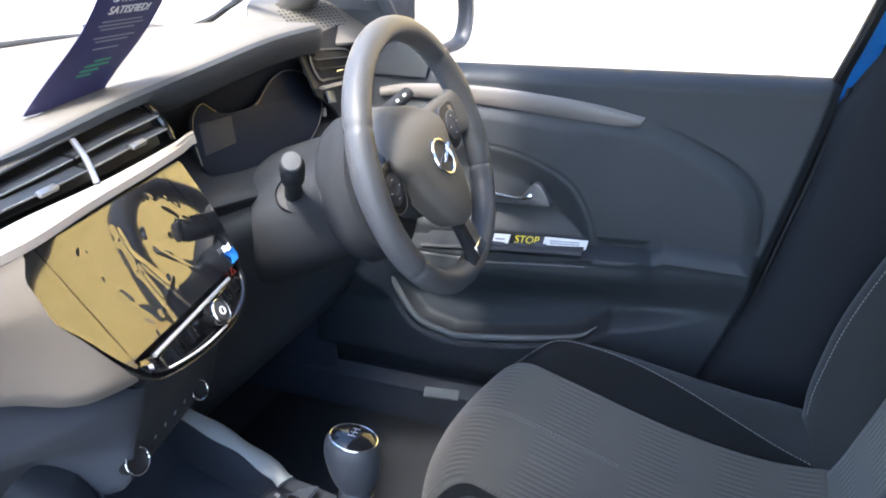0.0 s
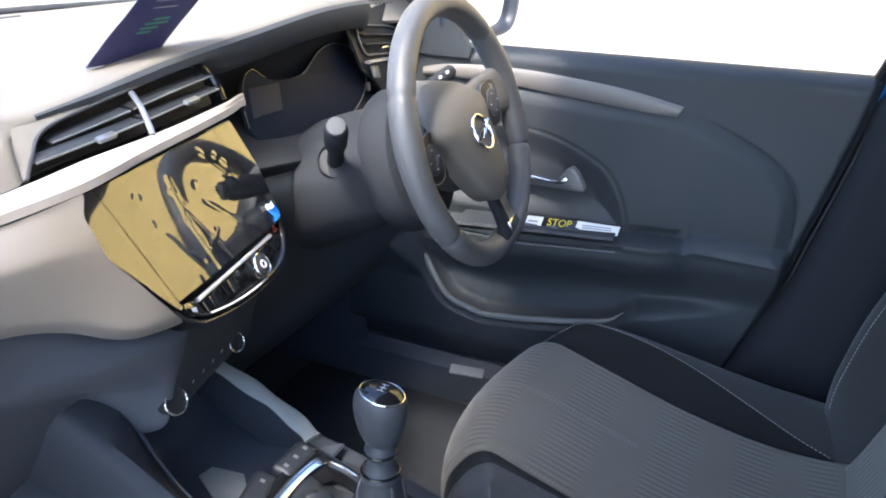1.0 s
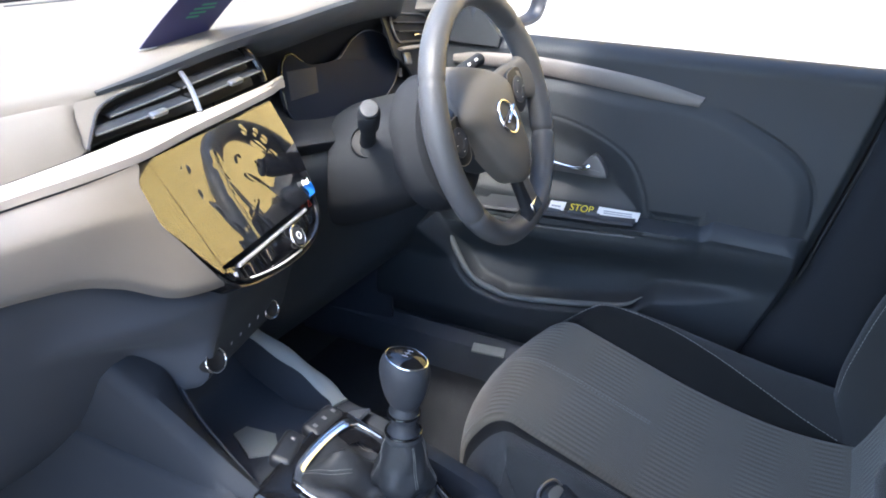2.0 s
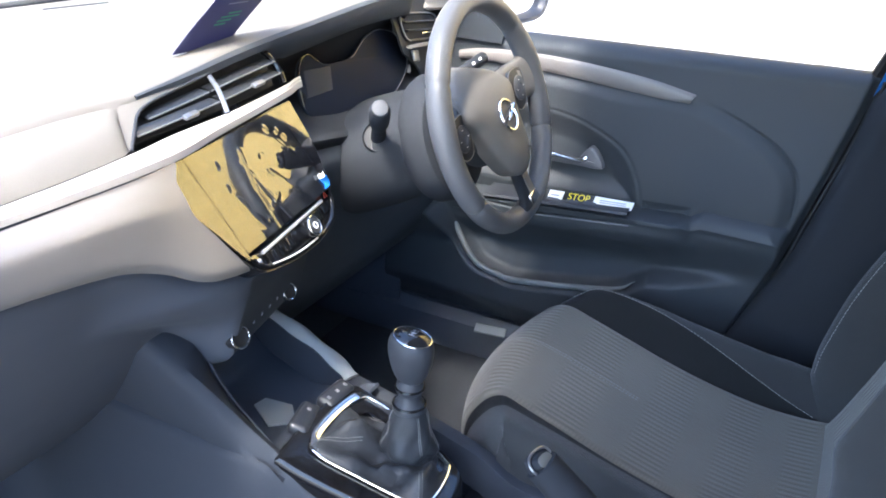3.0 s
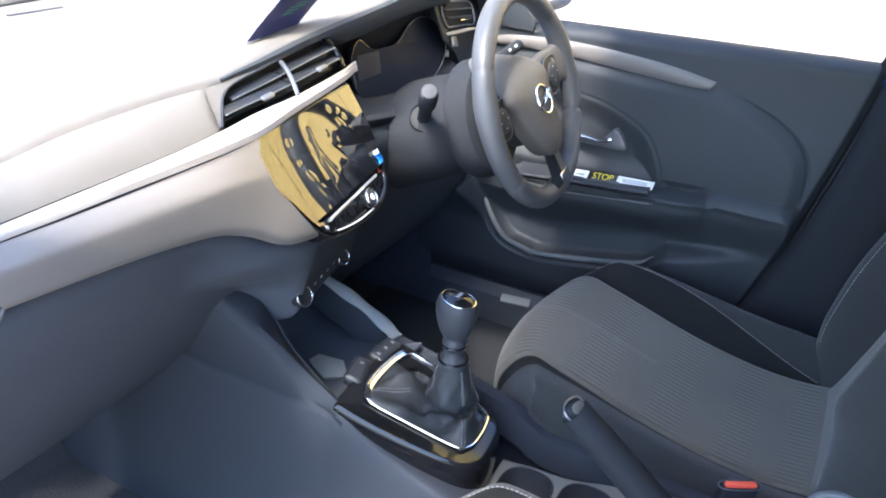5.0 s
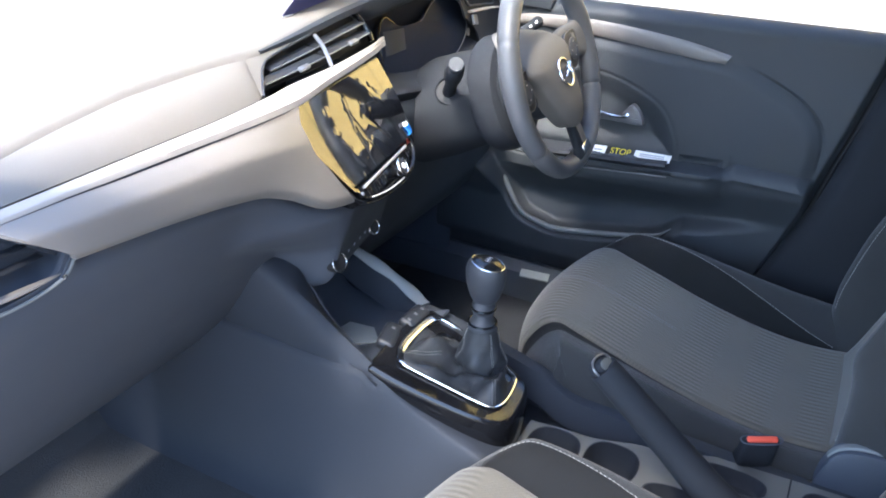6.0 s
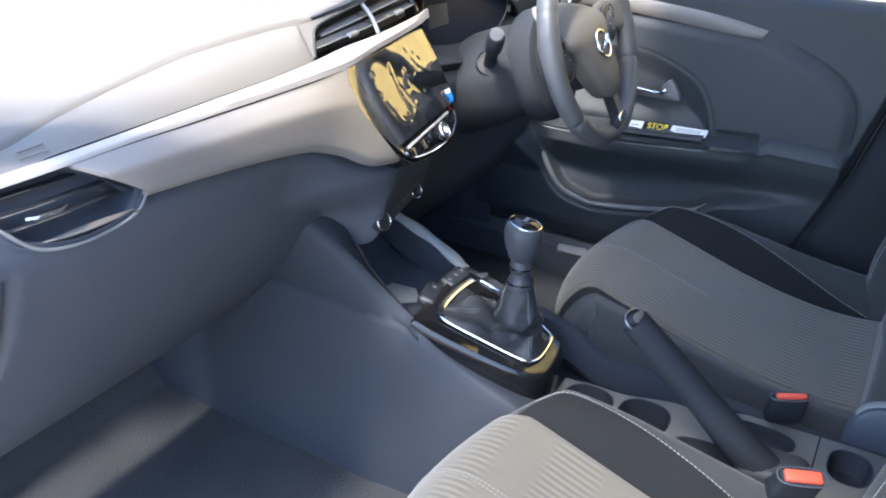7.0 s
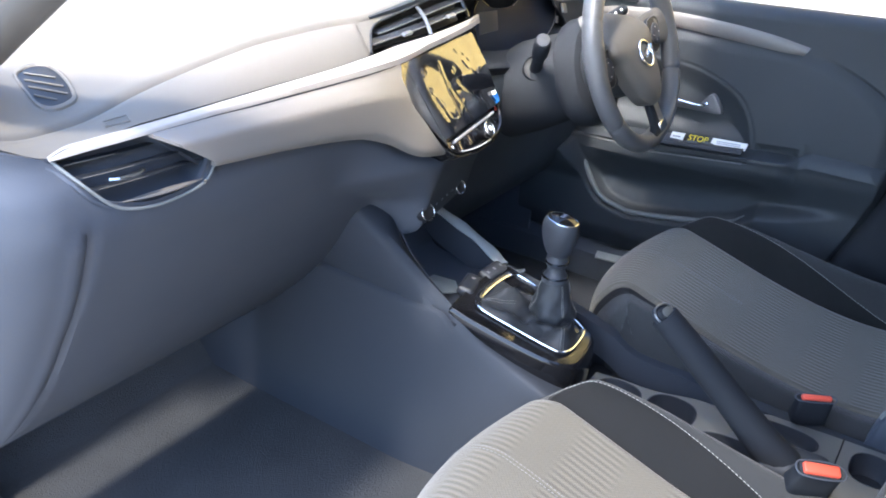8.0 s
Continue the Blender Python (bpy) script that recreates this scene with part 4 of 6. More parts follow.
# ---- steering wheel ----
WC = Vector((0.340, 0.048, 0.983))
WA = radians(18.9)
WM = axes(WC, (1, 0, 0), (0, math.sin(WA), math.cos(WA))) @ Matrix.Rotation(radians(9), 4, "Z")


def steering_wheel():
    t = thing("steering_wheel", "black leather steering wheel with chrome badge", "steering wheel", at=tuple(WC))

    def p(name, bm, m, parent=t, label=""):
        return part(name, bm, m, parent, label)
    w = lambda u, v, h=0.0: WM @ Vector((u, v, h))
    R = 0.1675
    ring = []
    for k in range(240):
        a = 2 * math.pi * k / 240
        v = R * math.sin(a)
        if v < -0.150:
            v = -0.150 - (abs(v) - 0.150) * 0.85
        ring.append((R * math.cos(a), v, a))
    rows = []
    for u, v, a in ring:
        d = Vector((u, v, 0)).normalized()
        rr = 0.0164 + 0.0012 * math.exp(-((math.sin(a) - 0.25) / 0.18) ** 2)
        seam = min(abs(math.degrees(a) - s) for s in (35, 145, 210, 330))
        rr -= 0.0022 * math.exp(-(seam / 0.9) ** 2)
        rows.append([w(u + d.x * rr * math.cos(b), v + d.y * rr * math.cos(b), 1.08 * rr * math.sin(b)) for b in np.linspace(0, 2 * math.pi, 20, endpoint=False)])
    bm = grid(rows, close_u=True, close_v=True)
    bmesh.ops.recalc_face_normals(bm, faces=bm.faces)
    p("rim", bm, LEATHER, label="grained black leather rim")
    # airbag cover: a shield with chamfered sides, its top rolling back
    half = spline([(0.0, 0.061), (0.032, 0.058), (0.058, 0.051), (0.079, 0.042), (0.085, 0.030), (0.079, 0.013), (0.069, -0.003), (0.061, -0.028), (0.053, -0.052), (0.043, -0.074), (0.030, -0.091), (0.013, -0.101), (0.0, -0.102)], 48)
    loop = [(a, b) for a, b in half] + [(-a, b) for a, b in half[-2:0:-1]]
    cen = np.array((0.0, -0.008))
    rows = []
    shape = ((0.99, -0.030, 0.050, 0.022), (1.0, -0.010, 0.040, 0.020), (0.995, -0.005, 0.032, 0.016), (0.975, -0.001, 0.026, 0.013), (0.90, 0.004, 0.020, 0.008),
             (0.78, 0.009, 0.018, 0.006), (0.70, 0.0112, 0.016, 0.006), (0.55, 0.0130, 0.012, 0.004), (0.35, 0.0145, 0.0, 0.0), (0.02, 0.0152, 0.0, 0.0))
    for k, (s, h, deep, rise) in enumerate(shape):
        row = []
        pinch = (0.66, 0.50, 0.34, 0.20, 0.10, 0.0, 0.0, 0.0, 0.0, 0.0)[k]
        for q in loop:
            e = cen + (np.array(q) - cen) * s
            roll = float(sstep(0.018, 0.060, e[1]))
            row.append(w(e[0] * (1 - pinch * roll), e[1] + rise * roll, h + 0.004 - deep * roll - 0.20 * (e[1] + 0.010)))
        rows.append(row)
    bm = grid(rows, close_v=True)
    bmesh.ops.recalc_face_normals(bm, faces=bm.faces)
    p("airbag_cover", bm, HUB, label="dark grey airbag cover")
    # hub back: broad shell behind the cover
    big = spline([(0.0, 0.060), (0.06, 0.059), (0.105, 0.050), (0.115, 0.026), (0.100, -0.018), (0.066, -0.055), (0.036, -0.086), (0.0, -0.096)], 30)
    bl = [(a, b) for a, b in big] + [(-a, b) for a, b in big[-2:0:-1]]
    bm = grid([[w(*(cen + (np.array(q) - cen) * s), h) for q in bl] for s, h in ((0.55, -0.075), (0.74, -0.062), (0.82, -0.042), (0.80, -0.026), (0.76, -0.018), (0.70, -0.016), (0.4, -0.016))], close_v=True)
    bmesh.ops.recalc_face_normals(bm, faces=bm.faces)
    p("hub_back", bm, DOORM)
    for s in (1, -1):
        # side spoke, flaring into the rim
        rows = []
        for f in np.linspace(0, 1, 22):
            u = s * (0.070 + (0.166 - 0.070) * f)
            flare = float(sstep(0.70, 1, f)) ** 2.0
            top = 0.039 + 0.036 * flare
            bot = -0.026 - 0.026 * flare
            mid = 0.5 * (top + bot)
            hh = 0.5 * (top - bot)
            h0 = -0.032 + 0.030 * float(sstep(0.50, 1, f)) if s < 0 else -0.019 + 0.017 * float(sstep(0.4, 1, f))
            row = []
            for b in np.linspace(0, 2 * math.pi, 24, endpoint=False):
                cb, sb = math.cos(b), math.sin(b)
                row.append(w(u, mid + hh * math.copysign(abs(cb) ** 0.7, cb), h0 + 0.012 * math.copysign(abs(sb) ** 0.6, sb)))
            rows.append(row)
        bm = grid(rows, close_v=True)
        bmesh.ops.recalc_face_normals(bm, faces=bm.faces)
        sp = p("spoke", bm, HUB)
        pad = [(s * 0.070, 0.026), (s * 0.098, 0.033), (s * 0.121, 0.026), (s * 0.124, 0.002), (s * 0.108, -0.028), (s * 0.076, -0.026)]
        if s > 0:
            pad = [(u + 0.008, v) for u, v in pad]
        lp = spline(pad, 36, closed=True)
        lift = -0.013 if s < 0 else -0.001
        p("switch_pad", slab(lp, lambda u, v, h: w(u, v, h - 0.006 + lift), 0.0065, 0.0012), VANE, sp, "black switch pad")
        p("pad_frame", tube([w(u, v, lift) for u, v in lp], 0.0008, 6, closed=True), BLADE if s < 0 else SLATL, sp)
        dm = WM @ pose(-0.097 if s < 0 else 0.105, 0.001, lift + 0.0005)
        p("rocker", lathe([(0.0195, 0), (0.0195, 0.0022), (0.0175, 0.0034), (0.008, 0.0034), (0.0075, 0.0026), (0.0, 0.0026)], dm, 36), DARK, sp)
        p("rocker_ring", tube([dm @ Vector((0.0197 * math.cos(a), 0.0197 * math.sin(a), 0.0012)) for a in np.linspace(0, 2 * math.pi, 36, endpoint=False)], 0.0009, 6, closed=True), SLATL, sp)
        for k in range(4):
            a = k * math.pi / 2
            p("icon", slab([(-0.0018, -0.0006), (0.0018, -0.0006), (0.0018, 0.0006), (-0.0018, 0.0006)], lambda u, v, h: dm @ Vector((u + 0.0128 * math.cos(a), v + 0.0128 * math.sin(a), 0.0035 + h)), 0.0003, 0.0001), WHITE, sp)
        p("thumb_key", slab([(s * 0.115, 0.013), (s * 0.125, 0.011), (s * 0.122, 0.024), (s * 0.111, 0.028)], lambda u, v, h: w(u, v, h + lift - 0.001), 0.003, 0.001), SATIN, sp)
    # forked lower spoke with satin legs
    rows = []
    for f in np.linspace(0, 1, 16):
        v = -0.078 - 0.080 * f
        hw = 0.020 - 0.003 * math.sin(math.pi * f) + 0.016 * float(sstep(0.75, 1, f))
        rows.append([w(hw * math.copysign(abs(math.cos(b)) ** 0.6, math.cos(b)), v, 0.004 + 0.006 * f + 0.008 * math.copysign(abs(math.sin(b)) ** 0.6, math.sin(b))) for b in np.linspace(0, 2 * math.pi, 20, endpoint=False)])
    bm = grid(rows, close_v=True)
    bmesh.ops.recalc_face_normals(bm, faces=bm.faces)
    sp = p("lower_spoke", bm, GRIP)
    p("spoke_trim", slab([(-0.006, -0.090), (0.014, -0.090), (0.0175, -0.140), (0.000, -0.140)], lambda u, v, h: w(u, v, h + 0.010 + 0.10 * max(0.0, -0.100 - v)), 0.004, 0.0012), SILVER, sp, "satin trim on the lower spoke")
    p("lower_badge", rbox(WM @ pose(0.006, -0.147, 0.0175, -8, 0, 0), 0.032, 0.017, 0.006, 0.002), CHROME, sp, "bright badge on the lower spoke")
    # badge as a plain ring with a slanted bar
    p("badge_ring", tube([w(0.0225 * math.cos(a), -0.006 + 0.0235 * math.sin(a), 0.0200 - 0.0047 * math.sin(a)) for a in np.linspace(0, 2 * math.pi, 40, endpoint=False)], 0.0022, 8, closed=True, up=WM.col[2].xyz), CHROME, label="chrome ring badge")
    p("badge_bar", tube([w(-0.028, -0.012, 0.0215), w(0.006, 0.001, 0.0215), w(-0.006, -0.011, 0.0235), w(0.028, 0.001, 0.0195)], 0.0022, 8), CHROME)

    # column with its shroud and stalks, fixed to the dash
    c = thing("steering_column", "black steering column shroud with two stalks", "steering column", at=tuple(w(0, 0, -0.1)))

    def pc(name, bm, m, parent=c, label=""):
        return part(name, bm, m, parent, label)
    rows = []
    for h, rx, ru, rd in ((-0.045, 0.060, 0.040, 0.055), (-0.055, 0.070, 0.050, 0.066), (-0.085, 0.080, 0.056, 0.080), (-0.12, 0.098, 0.058, 0.092), (-0.15, 0.112, 0.058, 0.102), (-0.20, 0.120, 0.058, 0.112), (-0.27, 0.124, 0.055, 0.12)):
        row = []
        for b in np.linspace(0, 2 * math.pi, 36, endpoint=False):
            cu, cv = math.cos(b), math.sin(b)
            e = 0.9
            row.append(w(rx * math.copysign(abs(cu) ** e, cu), (ru if cv > 0 else rd) * math.copysign(abs(cv) ** e, cv) - 0.005, h))
        rows.append(row)
    bm = grid(rows, close_v=True)
    bmesh.ops.recalc_face_normals(bm, faces=bm.faces)
    pc("shroud", bm, GRIP)
    pc("collar", lathe([(0.070, -0.125), (0.098, -0.122), (0.102, -0.114), (0.101, -0.092), (0.095, -0.080), (0.082, -0.074), (0.05, -0.074)], WM @ pose(0, -0.024, 0), 48), GRIP, label="round collar behind the wheel")
    # left stalk: short neck, round knob end
    a0, a1 = Vector((0.250, 0.200, 0.937)), Vector((0.167, 0.148, 1.011))
    d = (a1 - a0).normalized()
    st = pc("stalk", tube([a0 + d * s for s in (0.0, 0.03, 0.05, 0.062, 0.075, 0.10, 0.118, 0.124)], [0.012, 0.011, 0.0105, 0.0115, 0.0145, 0.0155, 0.0152, 0.0125], 20), GRIP, label="wiper stalk")
    m = axes(a1 + d * 0.004, d.cross(Vector((0, 0, 1))), d.cross(Vector((0, 0, 1))).cross(d))
    pc("stalk_cap", lathe([(0.0125, 0), (0.0125, 0.0035), (0.011, 0.005), (0.0, 0.0055)], m if m.col[2].xyz.dot(d) > 0 else m @ pose(0, 0, 0, 180), 28), BLACKM, st)
    base = Matrix.Translation(a0 + d * 0.012) @ d.to_track_quat("Z", "Y").to_matrix().to_4x4()
    pc("stalk_slot", lathe([(0.0245, -0.020), (0.0243, 0.0), (0.0236, 0.0008), (0.0226, 0.0), (0.0224, -0.006), (0.0220, -0.008)], base, 32), GRIP, st, "round slot for the stalk")
    pc("slot_well", lathe([(0.0224, -0.005), (0.0224, -0.003), (0.012, -0.003), (0.0, -0.003)], base, 28), RUBBER, st)
    # right stalk with its marks
    b0, b1 = Vector((0.395, 0.178, 0.985)), Vector((0.514, 0.149, 1.023))
    e = (b1 - b0).normalized()
    st = pc("stalk", tube([b0, b0.lerp(b1, 0.4), b0.lerp(b1, 0.5), b0.lerp(b1, 0.7), b0.lerp(b1, 0.97), b1], [0.009, 0.009, 0.0100, 0.0105, 0.0105, 0.008], 18), GRIP, label="light stalk with white marks")
    side = Vector((-0.55, -0.75, 0.36)).normalized()
    for k in range(4):
        q = b0.lerp(b1, 0.70 + 0.07 * (k // 2) * 2) + side * 0.0102 + Vector((0, 0, 0.004 - 0.007 * (k % 2)))
        pc("mark", rbox(Matrix.Translation(q) @ axes((0, 0, 0), e, side.cross(e)).to_3x3().to_4x4(), 0.0062, 0.0042, 0.0012, 0.0004), WHITE, st)

# ---- centre console ----
def gz(y):
    """Height of the sloping gear plate."""
    return 0.636 + 0.29 * (y - 0.09)


def console():
    t = thing("centre_console", "dark grey centre console with gloss black gear plate", "console", at=(0, 0, FLOOR_Z))

    def p(name, bm, m, parent=t, label=""):
        return part(name, bm, m, parent, label)
    # side wall towards the passenger: its ridge climbs and flares out into the dash
    top = [(-0.60, 0.515), (-0.30, 0.518), (-0.14, 0.526), (-0.07, 0.552), (0.0, 0.577), (0.06, 0.603), (0.092, 0.626), (0.15, 0.676), (0.21, 0.735), (0.285, 0.795), (0.34, 0.82), (0.80, 0.80)]
    topx = [(-0.60, -0.130), (0.05, -0.130), (0.09, -0.134), (0.15, -0.147), (0.21, -0.164), (0.285, -0.184), (0.36, -0.195), (0.80, -0.195)]
    lip_z = [(0.08, 0.604), (0.10, 0.620), (0.135, 0.648), (0.168, 0.674), (0.200, 0.702), (0.222, 0.730), (0.238, 0.758), (0.250, 0.790), (0.30, 0.815)]
    rows = []
    for y in np.linspace(-0.60, 0.80, 160):
        zt, xt = ip(y, top), ip(y, topx)
        k = float(sstep(0.05, 0.2, y))
        zc = min(0.632 + 0.03 * (y - 0.088), zt - 0.014)
        # rounded lip of the tray on the inner side of the ridge
        zi, xi = min(zt - 0.004, ip(y, lip_z)), ip(y, [(0.10, -0.114), (0.135, -0.120), (0.168, -0.124), (0.24, -0.126), (0.30, -0.118)])
        xc = -0.150 - 0.010 * k
        ahead = [(xc - 0.004, y, zc - 0.05), (xc - 0.001, y, zc - 0.006), (xc + 0.0015, y, zc), (xc + 0.006, y, zc + 0.004), (xt - 0.003, y, zt - 0.024), (xt + 0.0015, y, zt - 0.009), (xt + 0.009, y, zt - 0.002), (xi - 0.010 - 0.4 * max(0.0, xi - 0.020 - xt), y, zi + 0.68 * (zt - zi)), (xi, y, zi), (xi + 0.007, y, zi - 0.012)]
        beside = [(-0.152, y, zt - 0.055), (-0.148, y, zt - 0.034), (-0.146, y, zt - 0.026), (-0.144, y, zt - 0.018), (-0.140, y, zt - 0.008), (-0.1375, y, zt - 0.003), (-0.134, y, zt - 0.0005), (-0.12, y, zt - 0.001), (-0.11, y, zt - 0.002), (-0.08, y, zt - 0.006)]
        w = float(sstep(0.080, 0.122, y))
        row = [(-0.168 - 0.012 * k, y, FLOOR_Z - 0.01), (-0.166 - 0.010 * k, y, 0.45)]
        row += [tuple(np.array(q0) * (1 - w) + np.array(q1) * w) for q0, q1 in zip(beside, ahead)]
        rows.append(row)
    p("side_panel", grid(rows, thick=-0.005), CONSIDE, label="dark console side panel")
    # inner wall of the tray under that lip
    rows = []
    for y in np.linspace(0.102, 0.325, 26):
        zi = min(ip(y, top) - 0.004, ip(y, lip_z)) - 0.010
        rows.append([(-0.116 + 0.004 * f, y, zi + (0.585 - zi) * f) for f in np.linspace(0, 1, 6)])
    p("tray_wall", grid(rows, thick=0.003), DARK)
    # the driver's side
    topr = [(-0.60, 0.515), (-0.14, 0.528), (-0.07, 0.56), (0.09, 0.60), (0.155, 0.612), (0.208, 0.642), (0.29, 0.676), (0.36, 0.72)]
    rows = []
    for y in np.linspace(-0.60, 0.36, 60):
        zt = ip(y, topr)
        rows.append([(0.075, y, zt - 0.05), (0.082, y, zt - 0.02), (0.088, y, zt - 0.003), (0.098, y, zt), (0.110, y, zt - 0.002), (0.118, y, zt - 0.012), (0.124, y, zt - 0.1), (0.13, y, FLOOR_Z - 0.01)])
    p("side_panel", grid(rows, thick=-0.005), CONSIDE)
    ed = spline([(0.094, 0.148, 0.612), (0.100, 0.170, 0.622), (0.099, 0.208, 0.644), (0.098, 0.25, 0.662), (0.097, 0.30, 0.680)], 16)
    # the edge is real; its pale colour stands in for sun on it
    p("tray_edge", tube(ed, [0.0135 - 0.002 * math.sin(i) for i in range(16)], 10, flat=0.35), SUNLIT, label="tray edge, painted pale for the sun on it")
    # open tray under the dash
    rows = [[(x, y, z) for x in np.linspace(-0.112, 0.095, 16)] for y, z in spline([(0.10, 0.615), (0.14, 0.598), (0.20, 0.590), (0.28, 0.595), (0.315, 0.615), (0.325, 0.68), (0.31, 0.74), (0.27, 0.755)], 26)]
    p("tray", grid(rows, thick=0.004), DARK, label="open tray")
    # face below the screen, running back into the tray and out into the dash on both sides
    prof = [(0, z) for z in spline([(0.0, 0.902), (0.0, 0.87), (0.0, 0.80), (0.0, 0.755), (0.0, 0.735), (0.0, 0.726), (0.0, 0.718), (0.0, 0.7125)], 34) for z in (z[1],)]

    def face(x, i):
        z = prof[i][1]
        y = low_face(x, z)
        kr = float(sstep(0.085, 0.125, x))
        return Vector((x, y + (0.275 - y) * kr * 0.9, z))
    pan = p("stack_face", grid([[face(x, i) for x in np.linspace(-0.1055, 0.125, 40)] for i in range(34)], thick=0.004), DOORM, label="dark face with sockets below the screen")
    for x0, z0, r in ((-0.101, 0.777, 0.0138), (0.041, 0.763, 0.0115)):
        i = min(range(34), key=lambda k: abs(prof[k][1] - z0))
        c, a, b = face(x0, i), face(x0 + 0.01, i), face(x0, i - 2)
        c = axes(c + Vector((-0.001, -0.004, 0.002)), (1.0, -0.12, 0.0), (-0.04, 0.38, 1.0))
        p("socket_ring", tube([c @ Vector((r * math.cos(a), r * math.sin(a), 0.0012)) for a in np.linspace(0, 2 * math.pi, 32, endpoint=False)], 0.0012, 8, closed=True), CHROME, pan)
        p("socket", lathe([(r + 0.0004, -0.014), (r - 0.001, 0.0010), (r - 0.003, 0.0014), (r - 0.004, 0.0008), (0, 0.0008)], c, 28), RUBBER, pan)
    for k in range(4):
        x0 = -0.060 + 0.022 * k
        i = min(range(34), key=lambda j: abs(prof[j][1] - 0.770))
        c, a, b = face(x0, i), face(x0 + 0.01, i), face(x0, i - 2)
        p("icon", rbox(axes(c, a - c, b - c) @ pose(0, 0, 0.0005), 0.0022, 0.005, 0.0008, 0.0003), GREYP, pan)
    # pale plate on the tray's floor, standing in for a patch of sun
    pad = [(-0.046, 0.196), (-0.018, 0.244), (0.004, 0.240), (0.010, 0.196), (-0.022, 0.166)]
    p("tray_sun_patch", slab(pad, lambda u, v, h: Vector((u, v, 0.5945 + h)), 0.003, 0.001), SUNLIT, label="pale plate standing in for a sun patch in the tray")
    # gloss plate
    plan = spline([(-0.134, 0.098), (-0.120, 0.116), (0.0, 0.122), (0.042, 0.114), (0.050, 0.096), (0.044, 0.020), (0.033, -0.030), (0.022, -0.064), (0.004, -0.082), (-0.045, -0.090), (-0.080, -0.086), (-0.104, -0.058), (-0.124, 0.02)], 72, closed=True)
    rings = []
    for dz, s in ((-0.085, 1.01), (-0.044, 1.035), (-0.026, 1.035), (-0.010, 1.025), (-0.005, 1.012), (-0.002, 0.985), (-0.003, 0.95), (-0.003, 0.6)):
        rings.append([(-0.03 + (x + 0.03) * s, 0.01 + (y - 0.01) * s, gz(0.01 + (y - 0.01) * s) + dz) for x, y in plan])
    bm = grid(rings, close_v=True)
    bmesh.ops.recalc_face_normals(bm, faces=bm.faces)
    p("gear_plate", bm, GLOSSB, label="gloss black gear plate")
    fr = FRAME
    plate = p("gear_frame", tube([(x, y, gz(y) + 0.001) for x, y in fr], 0.0020, 8, closed=True), CHROME, label="chrome frame round the boot")
    fo = spline([(-0.094, 0.083), (-0.07, 0.0955), (-0.02, 0.100), (0.020, 0.0975), (0.037, 0.090)], 20)
    p("frame_front", grid([[(x, y + d, gz(y) + 0.001 + h) for d, h in ((-0.0065, -0.001), (-0.0055, 0.0005), (0.0055, 0.0044), (0.0065, 0.003), (0.005, -0.003), (-0.005, -0.004))] for x, y in fo], close_v=True), CHROME, plate, "wide chrome front of the frame")
    # key pods ahead of the lever
    for cx, cy, an, n in ((-0.052, 0.129, 14, 1), (0.016, 0.124, -2, 3)):
        m = Matrix.Translation((cx, cy, gz(cy) - 0.010)) @ pose(0, 0, 0, 16, 0, an)
        pod = p("key_pod", rbox(m, 0.060, 0.030, 0.020, 0.008, 4), VANE)
        for k in range(n):
            p("icon", rbox(m @ pose((k - (n - 1) / 2) * 0.019 + (0.012 if n == 1 else 0), 0.0, 0.0102), 0.005, 0.006, 0.0006, 0.0002), SLATL, pod)
    # rear deck: grey plastic with real hollows; its edge swings out towards the driver's seat
    edge = [(-0.62, 0.106), (-0.389, 0.103), (-0.353, 0.087), (-0.33, 0.080), (-0.294, 0.061), (-0.262, 0.059), (-0.182, 0.036), (-0.134, 0.033), (-0.09, 0.027)]
    wells = [(-0.021, -0.142, 0.044, 0.040, 0.055), (-0.008, -0.230, 0.043, 0.040, 0.055), (0.048, -0.394, 0.024, 0.050, 0.025), (0.044, -0.520, 0.038, 0.030, 0.035), (-0.038, -0.352, 0.028, 0.066, 0.030)]

    def level(w, x, y):
        return (abs(x - w[0]) / w[2]) ** 2.6 + (abs(y - w[1]) / w[3]) ** 2.6
    deck_z = 0.515
    bm = bmesh.new()
    nx, ny = 64, 150
    vs = []
    for y in np.linspace(-0.62, -0.09, ny):
        xe = ip(y, edge)
        row = []
        for x in np.linspace(-0.115, xe, nx):
            z = deck_z - 0.004 * float(sstep(xe - 0.007, xe, x)) ** 2
            row.append([float(x), float(y), z, None])
        for dx, dz in ((0.0015, 0.009), (0.002, 0.03), (0.002, 0.07)):
            row.append([xe + dx, float(y), deck_z - dz, None])
        vs.append(row)
    for row in vs:
        for q in row:
            q[3] = [level(w, q[0], q[1]) for w in wells]
    keep = set()
    for i in range(ny - 1):
        for j in range(nx + 2):
            c = [vs[i + a][j + b] for a, b in ((0, 0), (0, 1), (1, 1), (1, 0))]
            if any(all(q[3][k] < 1 for q in c) for k in range(len(wells))):
                continue
            keep.add((i, j))
    made = {}
    for i, j in sorted(keep):
        f = []
        for a, b in ((0, 0), (0, 1), (1, 1), (1, 0)):
            if (i + a, j + b) not in made:
                x, y, z, lv = vs[i + a][j + b]
                for w, s in zip(wells, lv):
                    if s < 1:
                        g = s ** (-1 / 2.6)
                        x, y = w[0] + (x - w[0]) * g, w[1] + (y - w[1]) * g
                made[(i + a, j + b)] = bm.verts.new((x, y, z))
            f.append(made[(i + a, j + b)])
        try:
            bm.faces.new(f)
        except ValueError:
            pass
    bmesh.ops.recalc_face_normals(bm, faces=bm.faces)
    p("rear_deck", bm, TRAYG, label="mid grey rear deck with cup hollows")
